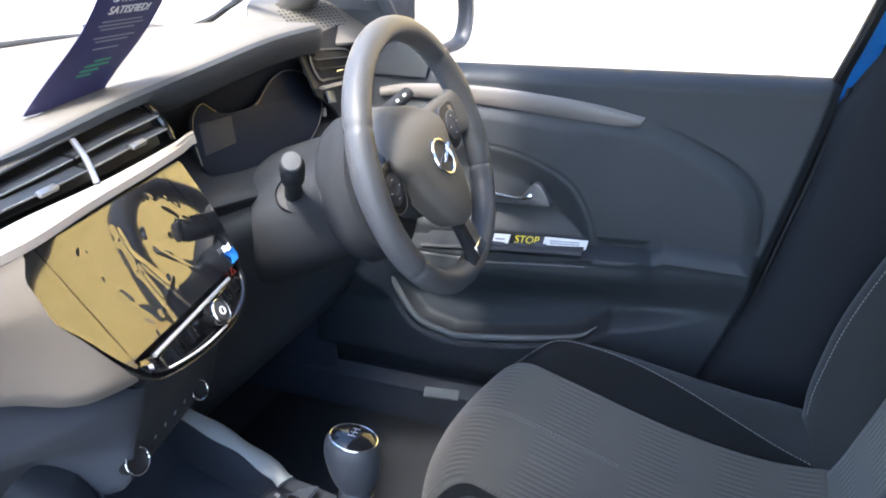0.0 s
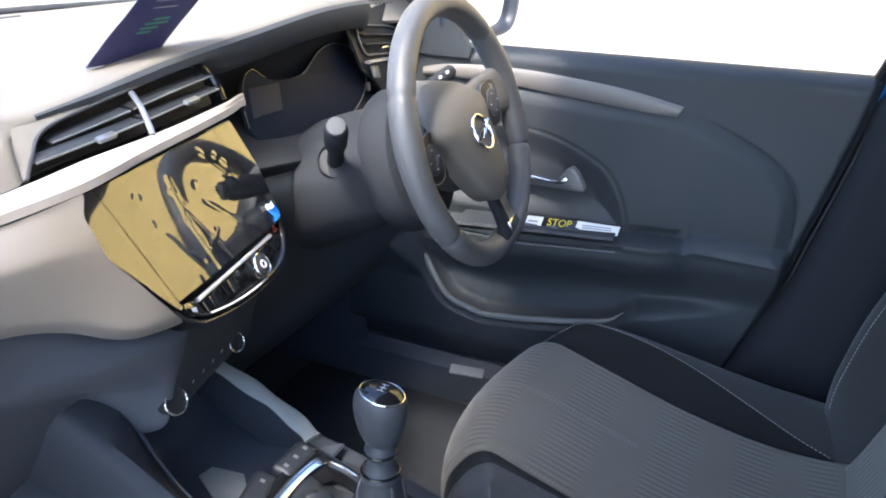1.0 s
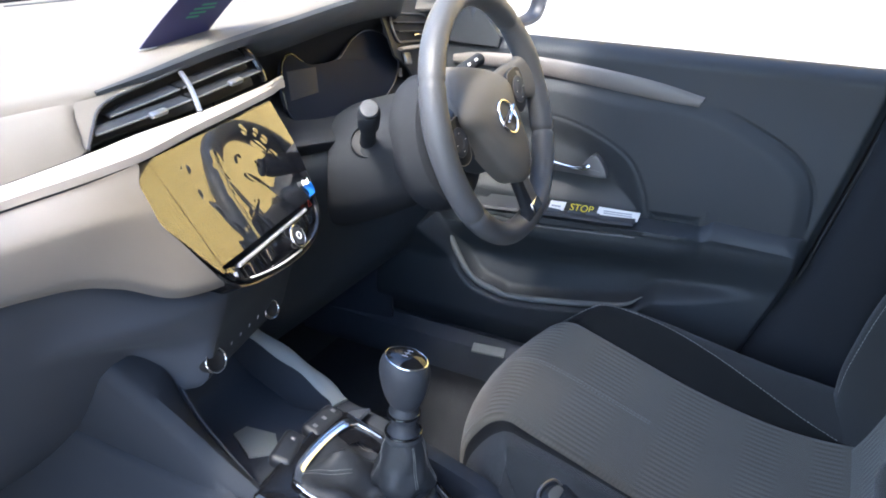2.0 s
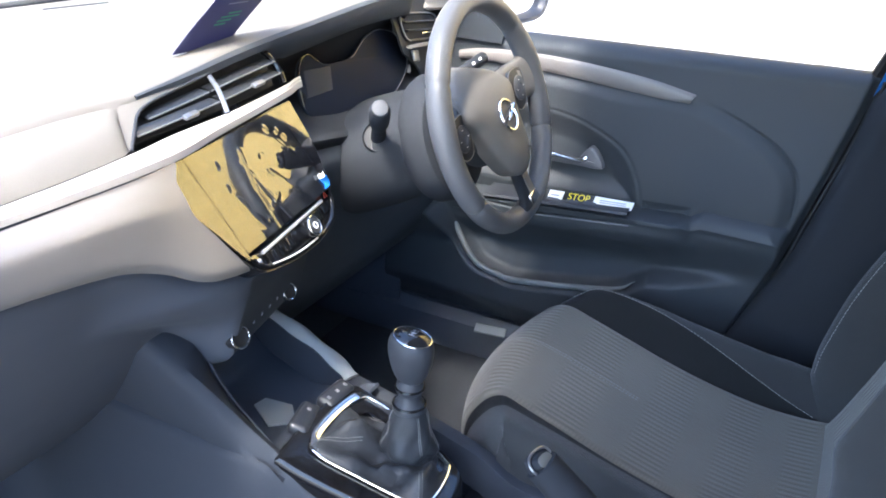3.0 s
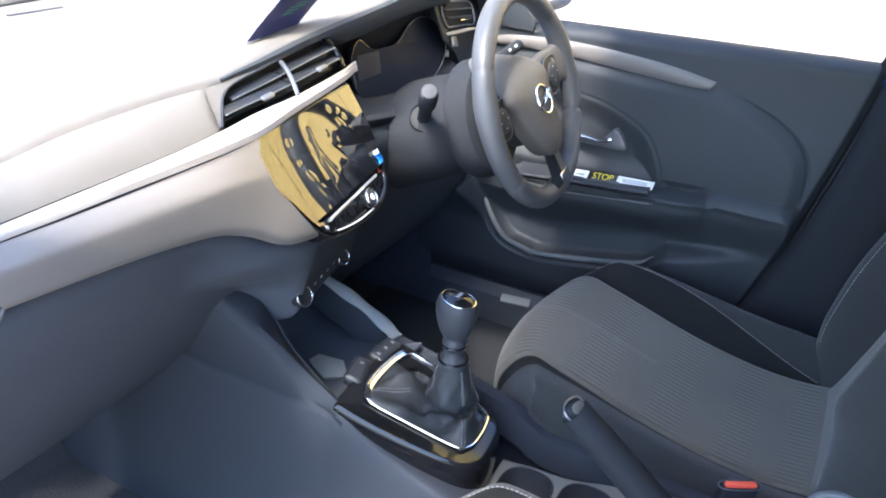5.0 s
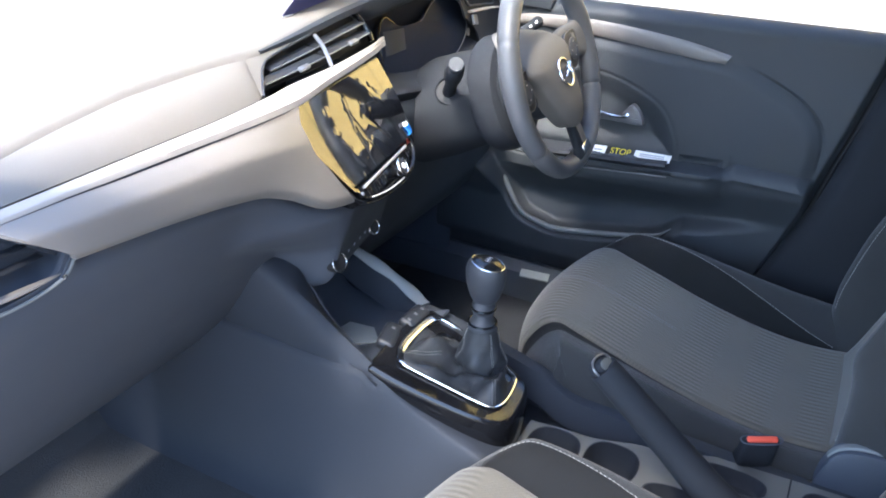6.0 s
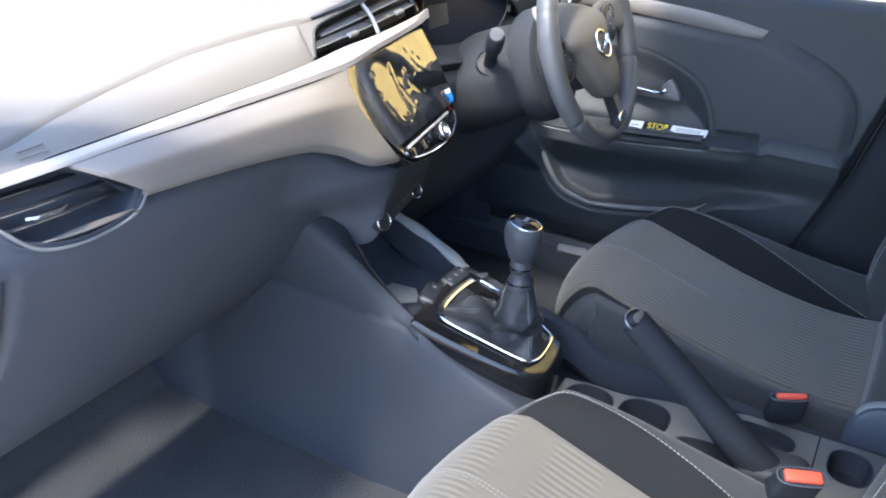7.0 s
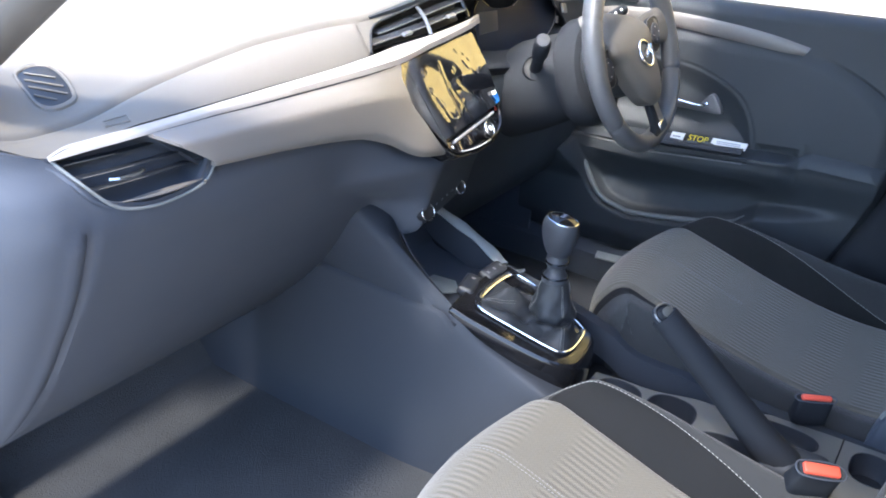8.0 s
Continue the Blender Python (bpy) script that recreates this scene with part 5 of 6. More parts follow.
    for w in wells:
        loop = [(math.copysign(abs(math.cos(a)) ** 0.77, math.cos(a)), math.copysign(abs(math.sin(a)) ** 0.77, math.sin(a))) for a in np.linspace(0, 2 * math.pi, 40, endpoint=False)]
        rings = [[(w[0] + w[2] * k * u, w[1] + w[3] * k * v, deck_z - d * w[4] + h) for u, v in loop] for k, d, h in ((1.04, 0, -0.002), (1.02, 0, 0.0012), (0.985, 0, 0.0008), (0.97, 0.05, 0), (0.93, 0.5, 0), (0.90, 0.9, 0), (0.82, 1.0, 0), (0.3, 1.0, 0), (0.01, 1.0, 0))]
        bm = grid(rings, close_v=True)
        bmesh.ops.recalc_face_normals(bm, faces=bm.faces)
        # liner darker than the deck: dark plastic plus shade put into its colour
        p("hollow", bm, BLACKM, label="dark moulded hollow, some shade in its colour")
    p("deck_seam", tube([(x, -0.473, deck_z + 0.0006) for x in np.linspace(-0.11, 0.100, 12)], 0.0012, 6), RUBBER)
    p("well_floor", grid([[(x, y, 0.462 + 0.004 * math.sin(9 * y)) for x in np.linspace(0.01, 0.125, 8)] for y in np.linspace(-0.62, -0.05, 12)], thick=0.004), CONSIDE)
    part("front_block", rbox(pose(-0.005, -0.30, 0.375), 0.22, 0.55, 0.15, 0.01), DARK, t)


FRAME = spline([(-0.097, 0.082), (-0.075, 0.094), (-0.02, 0.0995), (0.022, 0.0975), (0.037, 0.086), (0.038, 0.05), (0.028, -0.010), (0.016, -0.050), (0.004, -0.064), (-0.04, -0.070), (-0.066, -0.066), (-0.078, -0.052), (-0.090, 0.015)], 64, closed=True)


def gear_lever():
    t = thing("gear_lever", "black gear lever with stitched leather boot", "gear lever", at=(0, 0, 0.62))

    def p(name, bm, m, parent=t, label=""):
        return part(name, bm, m, parent, label)
    # boot: gathered from the frame up to the collar
    tip = np.array((0.0, -0.003, 0.675))
    rows = []
    cx, cy = -0.022, 0.012
    for f in np.linspace(0, 1, 40):
        row = []
        for x, y in FRAME:
            b = np.array((x, y, gz(y) - 0.002))
            an = math.atan2(y - cy, x - cx)
            ca, sa = math.cos(an), math.sin(an)
            foot = np.array((0.036 * ca, -0.004 + 0.036 * sa, 0.608 + 0.10 * 0.036 * sa))
            if f < 0.5:
                # slack skirt from the frame in to the foot of the sleeve, with drooping folds
                g = f / 0.5
                q = b * (1 - g) + foot * g
                env = math.sin(math.pi * g) ** 0.8
                fold = 0.0105 * math.sin(3 * an + 0.6 + 2.0 * g) + 0.0080 * math.sin(5 * an - 4 * g + 1.0) + 0.0035 * math.sin(9 * an + 7 * g)
                q[2] += (fold + 0.006) * env
            else:
                # upright sleeve, baggy at its foot
                g = (f - 0.5) / 0.5
                r = ip(g, [(0, 0.036), (0.12, 0.0385), (0.28, 0.036), (0.45, 0.0315), (0.7, 0.0275), (0.9, 0.0235), (1, 0.0215)])
                r += (0.0028 * math.sin(4 * an + 5 * g) + 0.0016 * math.sin(7 * an - 9 * g)) * (1 - g) ** 0.7
                z = 0.608 + (tip[2] - 0.608) * g + 0.004 * math.sin(2 * an + 1.0) * (1 - g) * math.sin(math.pi * min(1, g * 2))
                q = np.array((r * ca, -0.004 + r * sa, z))
            row.append(tuple(q))
        rows.append(row)
    bm = grid(rows, close_v=True)
    bmesh.ops.recalc_face_normals(bm, faces=bm.faces)
    boot = p("boot", bm, BOOT, label="soft black leather boot")
    A = rows
    k = len(FRAME)
    for j in (4, 16, 26, 40, 52):
        for off in (-1, 1):
            dots = []
            for i in [k for k in range(1, 38) if k < 14 or k > 22]:
                for s in (0.25, 0.75):
                    a = Vector(A[i][j]).lerp(Vector(A[i + 1][j]), s)
                    b = Vector(A[i][(j + off) % k]).lerp(Vector(A[i + 1][(j + off) % k]), s)
                    e = a + (b - a).normalized() * min(0.0024, (b - a).length)
                    dirn = (Vector(A[i + 1][j]) - Vector(A[i][j])).normalized()
                    out = (e - Vector((-0.02, 0.012, e.z - 0.05))).normalized() * 0.0007
                    dots.append(rbox(Matrix.Translation(e + out) @ dirn.to_track_quat("X", "Z").to_matrix().to_4x4(), 0.0013, 0.0005, 0.0005, 0))
            o = p("stitching", joined(*dots), paint("grey_thread", (0.24, 0.24, 0.23), 0.8, bump=0), boot, "white stitching")
            tagged(o, kind="stuff")
    m = Matrix.Translation((0, -0.003, 0.0)) @ pose(0, 0, 0, 0, 0, 0)
    p("collar", lathe([(0.021, 0.668), (0.0222, 0.674), (0.0222, 0.680), (0.0185, 0.685), (0.0150, 0.690), (0.0150, 0.699), (0.0175, 0.702), (0.0185, 0.708), (0.0175, 0.714), (0.0150, 0.718), (0.0145, 0.726)], m, 32), BLACKM)
    for z, r in ((0.682, 0.0212), (0.7080, 0.0182)):
        p("collar_ring", tube([m @ Vector((r * math.cos(a), r * math.sin(a), z)) for a in np.linspace(0, 2 * math.pi, 32, endpoint=False)], 0.0018, 8, closed=True), GLOSSB)
    # knob: pear shaped, its top cut on a slope facing back
    rows = []
    for r, z in spline([(0.0150, 0.716), (0.0195, 0.721), (0.0250, 0.731), (0.0292, 0.744), (0.0320, 0.758), (0.0322, 0.770), (0.0285, 0.780), (0.020, 0.7855), (0.010, 0.7875), (0.001, 0.788)], 30):
        row = []
        for a in np.linspace(0, 2 * math.pi, 40, endpoint=False):
            x, y = r * 0.79 * math.cos(a), r * 0.95 * math.sin(a)
            zz = z - max(0, z - 0.765) * 0.25 * (-y / 0.03 * 0.6)
            row.append((x, y - 0.003 + 0.06 * (z - 0.72) * 0.1, zz))
        rows.append(row)
    bm = grid(rows, close_v=True)
    bmesh.ops.recalc_face_normals(bm, faces=bm.faces)
    kn = p("knob", bm, BLACKM, label="black knob with gloss cap")
    dome = [(0.0, 0.788), (0.010, 0.7875), (0.020, 0.7855), (0.0285, 0.780), (0.032, 0.771)]

    def on_knob(x, y, lift):
        r = math.hypot(x / 0.79, y / 0.95)
        z = ip(r, dome)
        return Vector((x, y - 0.003 + 0.006 * (z - 0.72), z + max(0, z - 0.765) * 0.25 * (y / 0.03 * 0.6) + lift))
    rows = [[on_knob(0.0207 * s * math.cos(a), -0.002 + 0.0245 * s * math.sin(a), 0.0012) for a in np.linspace(0, 2 * math.pi, 40, endpoint=False)] for s in np.linspace(0.02, 1, 9)]
    bm = grid(rows, close_v=True, thick=0.0012)
    bmesh.ops.recalc_face_normals(bm, faces=bm.faces)
    p("cap", bm, GLOSSB, kn, "gloss cap with shift marks")
    p("cap_ring", tube([on_knob(0.0210 * math.cos(a), -0.002 + 0.0248 * math.sin(a), 0.0006) for a in np.linspace(0, 2 * math.pi, 40, endpoint=False)], 0.0010, 8, closed=True), CHROME, kn)
    cap = Matrix.Translation(on_knob(0.0, -0.003, 0.0014))
    for u in (-0.006, 0.0, 0.006):
        p("shift_mark", rbox(cap @ pose(u, 0, 0.0005), 0.0008, 0.008, 0.0006, 0.0002), GREYP, kn)
    p("shift_mark", rbox(cap @ pose(0, 0, 0.0006), 0.013, 0.0008, 0.0006, 0.0002), GREYP, kn)


def handbrake():
    t = thing("handbrake", "black handbrake lever with a pale-topped push button", "handbrake", at=(-0.04, -0.38, 0.52))
    path = spline([(-0.030, -0.440, 0.500), (-0.038, -0.385, 0.545), (-0.046, -0.32, 0.607), (-0.054, -0.252, 0.670), (-0.058, -0.208, 0.709)], 24)
    part("lever", tube(path, [0.030 - 0.009 * min(1, i / 12) + 0.002 * math.sin(i / 23 * math.pi) for i in range(24)], 18, up=(1, 0, 0)), GRIP, t)
    # flat oval collar on top of the grip's end, the button standing out of it
    tip = Vector(path[-1]) + Vector((0.0, 0.002, 0.004))
    c = axes(tip, (1.0, -0.25, 0.0), (0.1, 0.62, 0.60))
    oval = spline([(-0.021, 0.0), (-0.016, 0.011), (0.0, 0.0145), (0.016, 0.011), (0.021, 0.0), (0.016, -0.011), (0.0, -0.0145), (-0.016, -0.011)], 36, closed=True)
    part("collar", slab(oval, lambda u, v, h: c @ Vector((u * 0.92, v * 0.92, h - 0.006)), 0.008, 0.003), GRIP, t)
    part("collar_rim", tube([c @ Vector((u * 0.92, v * 0.92, 0.0015)) for u, v in oval], 0.0016, 6, closed=True), SATIN, t, "thin satin rim round the button")
    push = part("button", slab([(u * 0.66 - 0.002, v * 0.60) for u, v in oval], lambda u, v, h: c @ Vector((u, v, h + 0.002)), 0.0085, 0.002), GRIP, t)
    # pale plate painted for the light on the button's top
    part("lit_button_top", slab([(u * 0.56 - 0.002, v * 0.50) for u, v in oval], lambda u, v, h: c @ Vector((u, v, h + 0.0104)), 0.0008, 0.0003), TRAYG, push, "pale plate for the lit button top")
    part("gaiter", rbox(pose(-0.030, -0.425, 0.520, 0, 0, 5), 0.07, 0.10, 0.045, 0.018, 4), BLACKM, t)


def buckle(at, size, lean, deep, group):
    t = thing("seat_belt_buckle", "black seat belt buckle with a red button", "seat belt buckle", group, at=at)
    m = Matrix.Translation(at) @ pose(0, 0, 0, *lean)
    # housing: a short tapered shell, wider at its foot
    w, d = 0.057 * size, (0.013 + deep * 0.85) * size
    rings = []
    for z, kx, ky in ((0.0005, 0.90, 0.80), (-0.001, 0.97, 0.93), (-0.006, 1.0, 1.0), (-0.030, 1.02, 1.15), (-0.050, 1.05, 1.35), (-0.054, 0.98, 1.2)):
        rings.append([m @ Vector((math.copysign(abs(math.cos(a)) ** 0.4, math.cos(a)) * w / 2 * kx, math.copysign(abs(math.sin(a)) ** 0.4, math.sin(a)) * d / 2 * ky, z * size)) for a in np.linspace(0, 2 * math.pi, 36, endpoint=False)])
    bm = grid(rings, close_v=True)
    bm.verts.ensure_lookup_table()
    bm.faces.new([bm.verts[j] for j in range(36)])
    bm.faces.new([bm.verts[5 * 36 + j] for j in range(36)])
    bmesh.ops.recalc_face_normals(bm, faces=bm.faces)
    part("housing", bm, GRIP, t)
    part("button", rbox(m @ pose(0, -0.001, 0.0015 * size), 0.049 * size, deep * size, 0.010 * size, 0.003, 3), RED, t, "red push button")
    part("button_frame", tube([m @ Vector((x * size, y * size, 0.0)) for x, y in spline([(-0.027, -deep * 0.55 - 0.002), (0.027, -deep * 0.55 - 0.002), (0.027, deep * 0.55 + 0.001), (-0.027, deep * 0.55 + 0.001)], 24, closed=True)], 0.0012, 6, closed=True), DARK, t)
    part("stalk", rbox(m @ pose(0, 0.004, -0.080), 0.026, 0.010, 0.070, 0.004), BLACKM, t)


# ---- driver's door ----
def seg_dist(Y, Z, pts):
    """Distance of each (Y, Z) from a polyline."""
    best = np.full(Y.shape, 9.0)
    for (y0, z0), (y1, z1) in zip(pts, pts[1:]):
        dy, dz = y1 - y0, z1 - z0
        s = np.clip(((Y - y0) * dy + (Z - z0) * dz) / (dy * dy + dz * dz), 0, 1)
        best = np.minimum(best, np.hypot(Y - y0 - s * dy, Z - z0 - s * dz))
    return best


def inside(Y, Z, poly):
    """Whether each (Y, Z) lies in a closed outline."""
    res = np.zeros(Y.shape, bool)
    n = len(poly)
    for i in range(n):
        (y0, z0), (y1, z1) = poly[i], poly[(i + 1) % n]
        hitz = (z0 > Z) != (z1 > Z)
        yy = y0 + (Z - z0) * (y1 - y0) / (z1 - z0 if z1 != z0 else 1e-9)
        res ^= hitz & (Y < yy)
    return res


def signed(Y, Z, poly):
    d = seg_dist(Y, Z, list(poly) + [poly[0]])
    return np.where(inside(Y, Z, poly), d, -d)


CREASE = [tuple(q) for q in spline([(0.30, 0.945), (0.12, 0.962), (-0.04, 0.953), (-0.172, 0.952), (-0.278, 0.917), (-0.345, 0.878), (-0.376, 0.830), (-0.380, 0.760), (-0.372, 0.712)], 60)]
BOWL = [tuple(q) for q in spline([(0.20, 0.897), (0.078, 0.889), (0.008, 0.872), (-0.062, 0.836), (-0.097, 0.782), (-0.108, 0.742), (-0.110, 0.725)], 40)]
POCKET = [tuple(q) for q in spline([(0.30, 0.665), (0.268, 0.615), (0.22, 0.543), (0.16, 0.522), (0.125, 0.519), (0.0, 0.538), (-0.094, 0.560), (-0.125, 0.580), (-0.15, 0.60)], 40)]


def rear_edge(z):
    return ip(z, [(0.36, -0.262), (0.50, -0.318), (0.66, -0.375), (0.77, -0.402), (0.90, -0.435), (1.035, -0.462)])


def door_x(Y, Z):
    """How far out the inner face of the door lies."""
    X = np.full(Y.shape, 0.738)
    X -= 0.010 * sstep(0.0, 0.25, 1.0 - Z)
    inner = signed(Y, Z, CREASE + [(0.45, 0.70), (0.45, 0.945)])
    X -= 0.008 * sstep(-0.002, 0.030, inner)
    X += 0.0030 * np.exp(-(seg_dist(Y, Z, CREASE[24:]) / 0.0026) ** 2) * sstep(0.755, 0.78, Z) * sstep(-0.16, -0.30, Y)
    bowl = signed(Y, Z, BOWL + [(0.30, 0.72), (0.30, 0.897)])
    X += 0.020 * sstep(-0.001, 0.055, bowl)
    X += 0.0018 * np.exp(-(seg_dist(Y, Z, BOWL) / 0.0028) ** 2)
    # armrest ledge
    top = np.interp(Y, [-0.40, -0.377, -0.23, -0.21, -0.10, 0.07, 0.26], [0.735, 0.748, 0.750, 0.735, 0.728, 0.716, 0.700])
    low = np.interp(Y, [-0.40, -0.2, 0.07, 0.30], [0.712, 0.70, 0.672, 0.65])
    wide = 0.008 + 0.020 * sstep(-0.19, -0.23, Y)
    arm = np.clip((top - Z) / wide, 0, 1) ** 0.7 * sstep(-0.085, 0.006, Z - low) * sstep(-0.388, -0.37, Y)
    X -= (0.052 - 0.026 * sstep(-0.17, -0.24, Y)) * arm
    # pull cup in the armrest
    cup = signed(Y, Z, [(-0.112, 0.746), (-0.205, 0.752), (-0.203, 0.722), (-0.114, 0.714)])
    X += 0.006 * sstep(-0.002, 0.012, cup)
    X += 0.0012 * np.exp(-((Y + 0.214) / 0.003) ** 2) * (Z > 0.68) * (Z < 0.765)
    # fine line along the armrest's edge
    X += 0.003 * np.exp(-((Z - np.interp(Y, [-0.12, 0.08], [0.711, 0.690])) / 0.002) ** 2) * sstep(-0.12, -0.10, Y)
    # lower pocket: its outer skin stands proud below the lip
    pk = signed(Y, Z, POCKET + [(-0.40, 0.64), (-0.40, 0.30), (0.45, 0.30), (0.45, 0.70)])
    X -= 0.050 * sstep(-0.012, 0.016, pk) * sstep(-0.36, -0.16, Y + 0.2 * (0.55 - Z))
    X += 0.010 * sstep(0.004, 0.05, -pk) * (Z < 0.66) * sstep(-0.16, -0.10, Y)
    X += 0.045 * sstep(0.47, 0.38, Z)
    return X


def driver_door():
    t = thing("driver_door", "closed dark grey driver's door with silver trim", "car door", at=(0.74, 0.0, 0.40))

    def p(name, bm, m, parent=t, label=""):
        return part(name, bm, m, parent, label)
    zs = np.concatenate([np.linspace(0.36, 0.50, 24)[:-1], np.linspace(0.50, 0.68, 50)[:-1], np.linspace(0.68, 0.78, 80)[:-1], np.linspace(0.78, 1.002, 90), 1.002 + 0.028 * np.sin(np.linspace(0.08, 0.5 * math.pi, 16))])
    G = np.linspace(0, 1, 330)
    rows = []
    for z in zs:
        y0 = rear_edge(z)
        Y = 0.50 + (y0 - 0.50) * G
        Z = np.full(Y.shape, z) + 0.022 * (G - 0.6) * sstep(0.9, 1.03, z)
        X = door_x(Y, Z) + 0.016 * sstep(0.985, 1.0, G)
        X = X + 0.036 * (1 - math.sqrt(max(0.0, 1 - min(1.0, max(0.0, (z - 1.002) / 0.028)) ** 2)))
        rows.append(list(zip(X, Y, Z)))
    p("inner_panel", grid(rows, thick=-0.004), DOORM, label="dark grained inner panel")
    p("rear_jamb", grid([[(x, rear_edge(z) - 0.004 - 0.03 * (x - 0.735) / 0.06, z) for x in np.linspace(0.735, 0.798, 5)] for z in np.linspace(0.36, 1.03, 20)], thick=0.004), RUBBER)
    p("outer_skin", grid([[(0.80 + 0.02 * math.sin(math.pi * (z - 0.3) / 0.75), y, z) for y in np.linspace(rear_edge(z) + 0.02, 0.55, 10)] for z in np.linspace(0.26, 1.012, 12)], thick=0.003), BLUEP, label="blue outer skin")
    # satin decor blade
    up = [(0.30, 0.972), (0.244, 0.984), (0.131, 0.9905), (0.018, 0.986), (-0.089, 0.975), (-0.176, 0.957)]
    lo = [(0.30, 0.966), (0.244, 0.968), (0.12, 0.965), (-0.043, 0.953), (-0.13, 0.9465), (-0.168, 0.949)]
    us, ls = spline(up, 50), spline(lo, 50)
    rows = []
    for f in np.linspace(0, 1, 10):
        row = []
        for a, b in zip(us, ls):
            q = a + (b - a) * f
            X = float(door_x(np.array([q[0]]), np.array([q[1]]))[0])
            row.append((X - 0.001 - 0.003 * math.sin(math.pi * f) ** 0.6, q[0], q[1]))
        rows.append(row)
    bm = grid(rows, thick=-0.006)
    bmesh.ops.recalc_face_normals(bm, faces=bm.faces)
    p("decor_blade", bm, BLADE, label="satin silver decor blade")
    # lip paler than the door: the light along it is in its colour
    p("pocket_lip", tube([(0.690 + 0.006 * float(sstep(0.7, 0.9, k / len(POCKET))), y, z) for k, (y, z) in enumerate(POCKET[:int(0.9 * len(POCKET))])], [0.0065 - 0.0055 * float(sstep(0.6, 0.9, k / len(POCKET))) for k in range(int(0.9 * len(POCKET)))], 10), EDGE, label="rounded door pocket lip, painted pale for light on it")
    # handle in its bowl
    hd = spline([(0.716, 0.14, 0.815), (0.712, 0.06, 0.8075), (0.710, 0.025, 0.806), (0.711, 0.012, 0.808), (0.714, 0.006, 0.813)], 26)
    h = p("door_handle", tube(hd, [0.0045 + 0.003 * min(1, i / 20) for i in range(26)], 10, flat=0.7), CHROME, label="chrome pull handle")
    cup = spline([(0.12, 0.790), (0.05, 0.789), (-0.018, 0.790), (-0.027, 0.796), (-0.020, 0.812), (-0.010, 0.826), (0.0, 0.832), (0.010, 0.824), (0.020, 0.808), (0.04, 0.800), (0.12, 0.800)], 60, closed=True)
    p("handle_cup", slab(cup, lambda u, v, w: Vector((0.735 - w, u, v)), 0.016, 0.004), SLATL, h, "dark satin cup behind the handle")
    # window switch plate on the armrest
    plate = spline([(0.20, 0.702), (0.10, 0.711), (0.02, 0.718), (-0.06, 0.724), (-0.098, 0.727)], 20)
    rows = [[(0.674 + d, q[0], q[1] + h) for d, h in ((0.0, 0.0), (0.001, 0.003), (0.03, 0.008), (0.055, 0.010))] for q in plate]
    sw = p("switch_plate", grid(rows, thick=-0.003), BLACKM, label="gloss window switch plate")
    for y in (0.105, 0.055, 0.015, -0.02):
        p("switch", rbox(pose(0.693, y, ip(-y, [(-0.2, 0.702), (0.1, 0.727)]) + 0.008, 0, -12), 0.020, 0.026, 0.009, 0.003, 3), DARK, sw)
    p("armrest_line", tube([(0.668, y, 0.690 + (0.08 - y) * 0.105) for y in np.linspace(0.12, -0.105, 12)], 0.0014, 6), SLATL, label="thin bright line on the armrest")
    # window glass, its lower seal
    rows = [[(0.775 - 0.22 * ((z - 1.03) / 0.33) * 0.8, y * (1 - 0.0 * z), z) for y in np.linspace(-0.50, 0.40, 8)] for z in np.linspace(1.005, 1.36, 8)]
    g = p("window_glass", grid(rows, thick=0.003), GLASS)
    g.visible_shadow = False
    p("window_seal", tube([(0.780, y, 1.021 + 0.022 * ((0.50 - y) / 0.96 - 0.6)) for y in np.linspace(0.40, -0.46, 14)], 0.006, 8), RUBBER)
    fr = spline([(0.772, -0.452, 1.022), (0.757, -0.470, 1.08), (0.733, -0.496, 1.17), (0.69, -0.53, 1.30)], 16)
    p("window_frame", tube(fr, 0.014, 8, flat=0.6), RUBBER, label="black rear window frame")
    # sail panel at the mirror
    rows = [[(0.748 - 0.12 * (z - 1.03), y, z) for y in np.linspace(0.255 + 0.9 * max(0, z - 1.05), 0.56, 10)] for z in np.linspace(1.008, 1.30, 12)]
    p("mirror_triangle", grid(rows, thick=-0.008), DARK, label="dark mirror triangle")
    p("triangle_post", tube([(0.746, 0.258, 1.010), (0.738, 0.266, 1.08), (0.725, 0.29, 1.14), (0.69, 0.36, 1.25)], 0.012, 8), DARK)


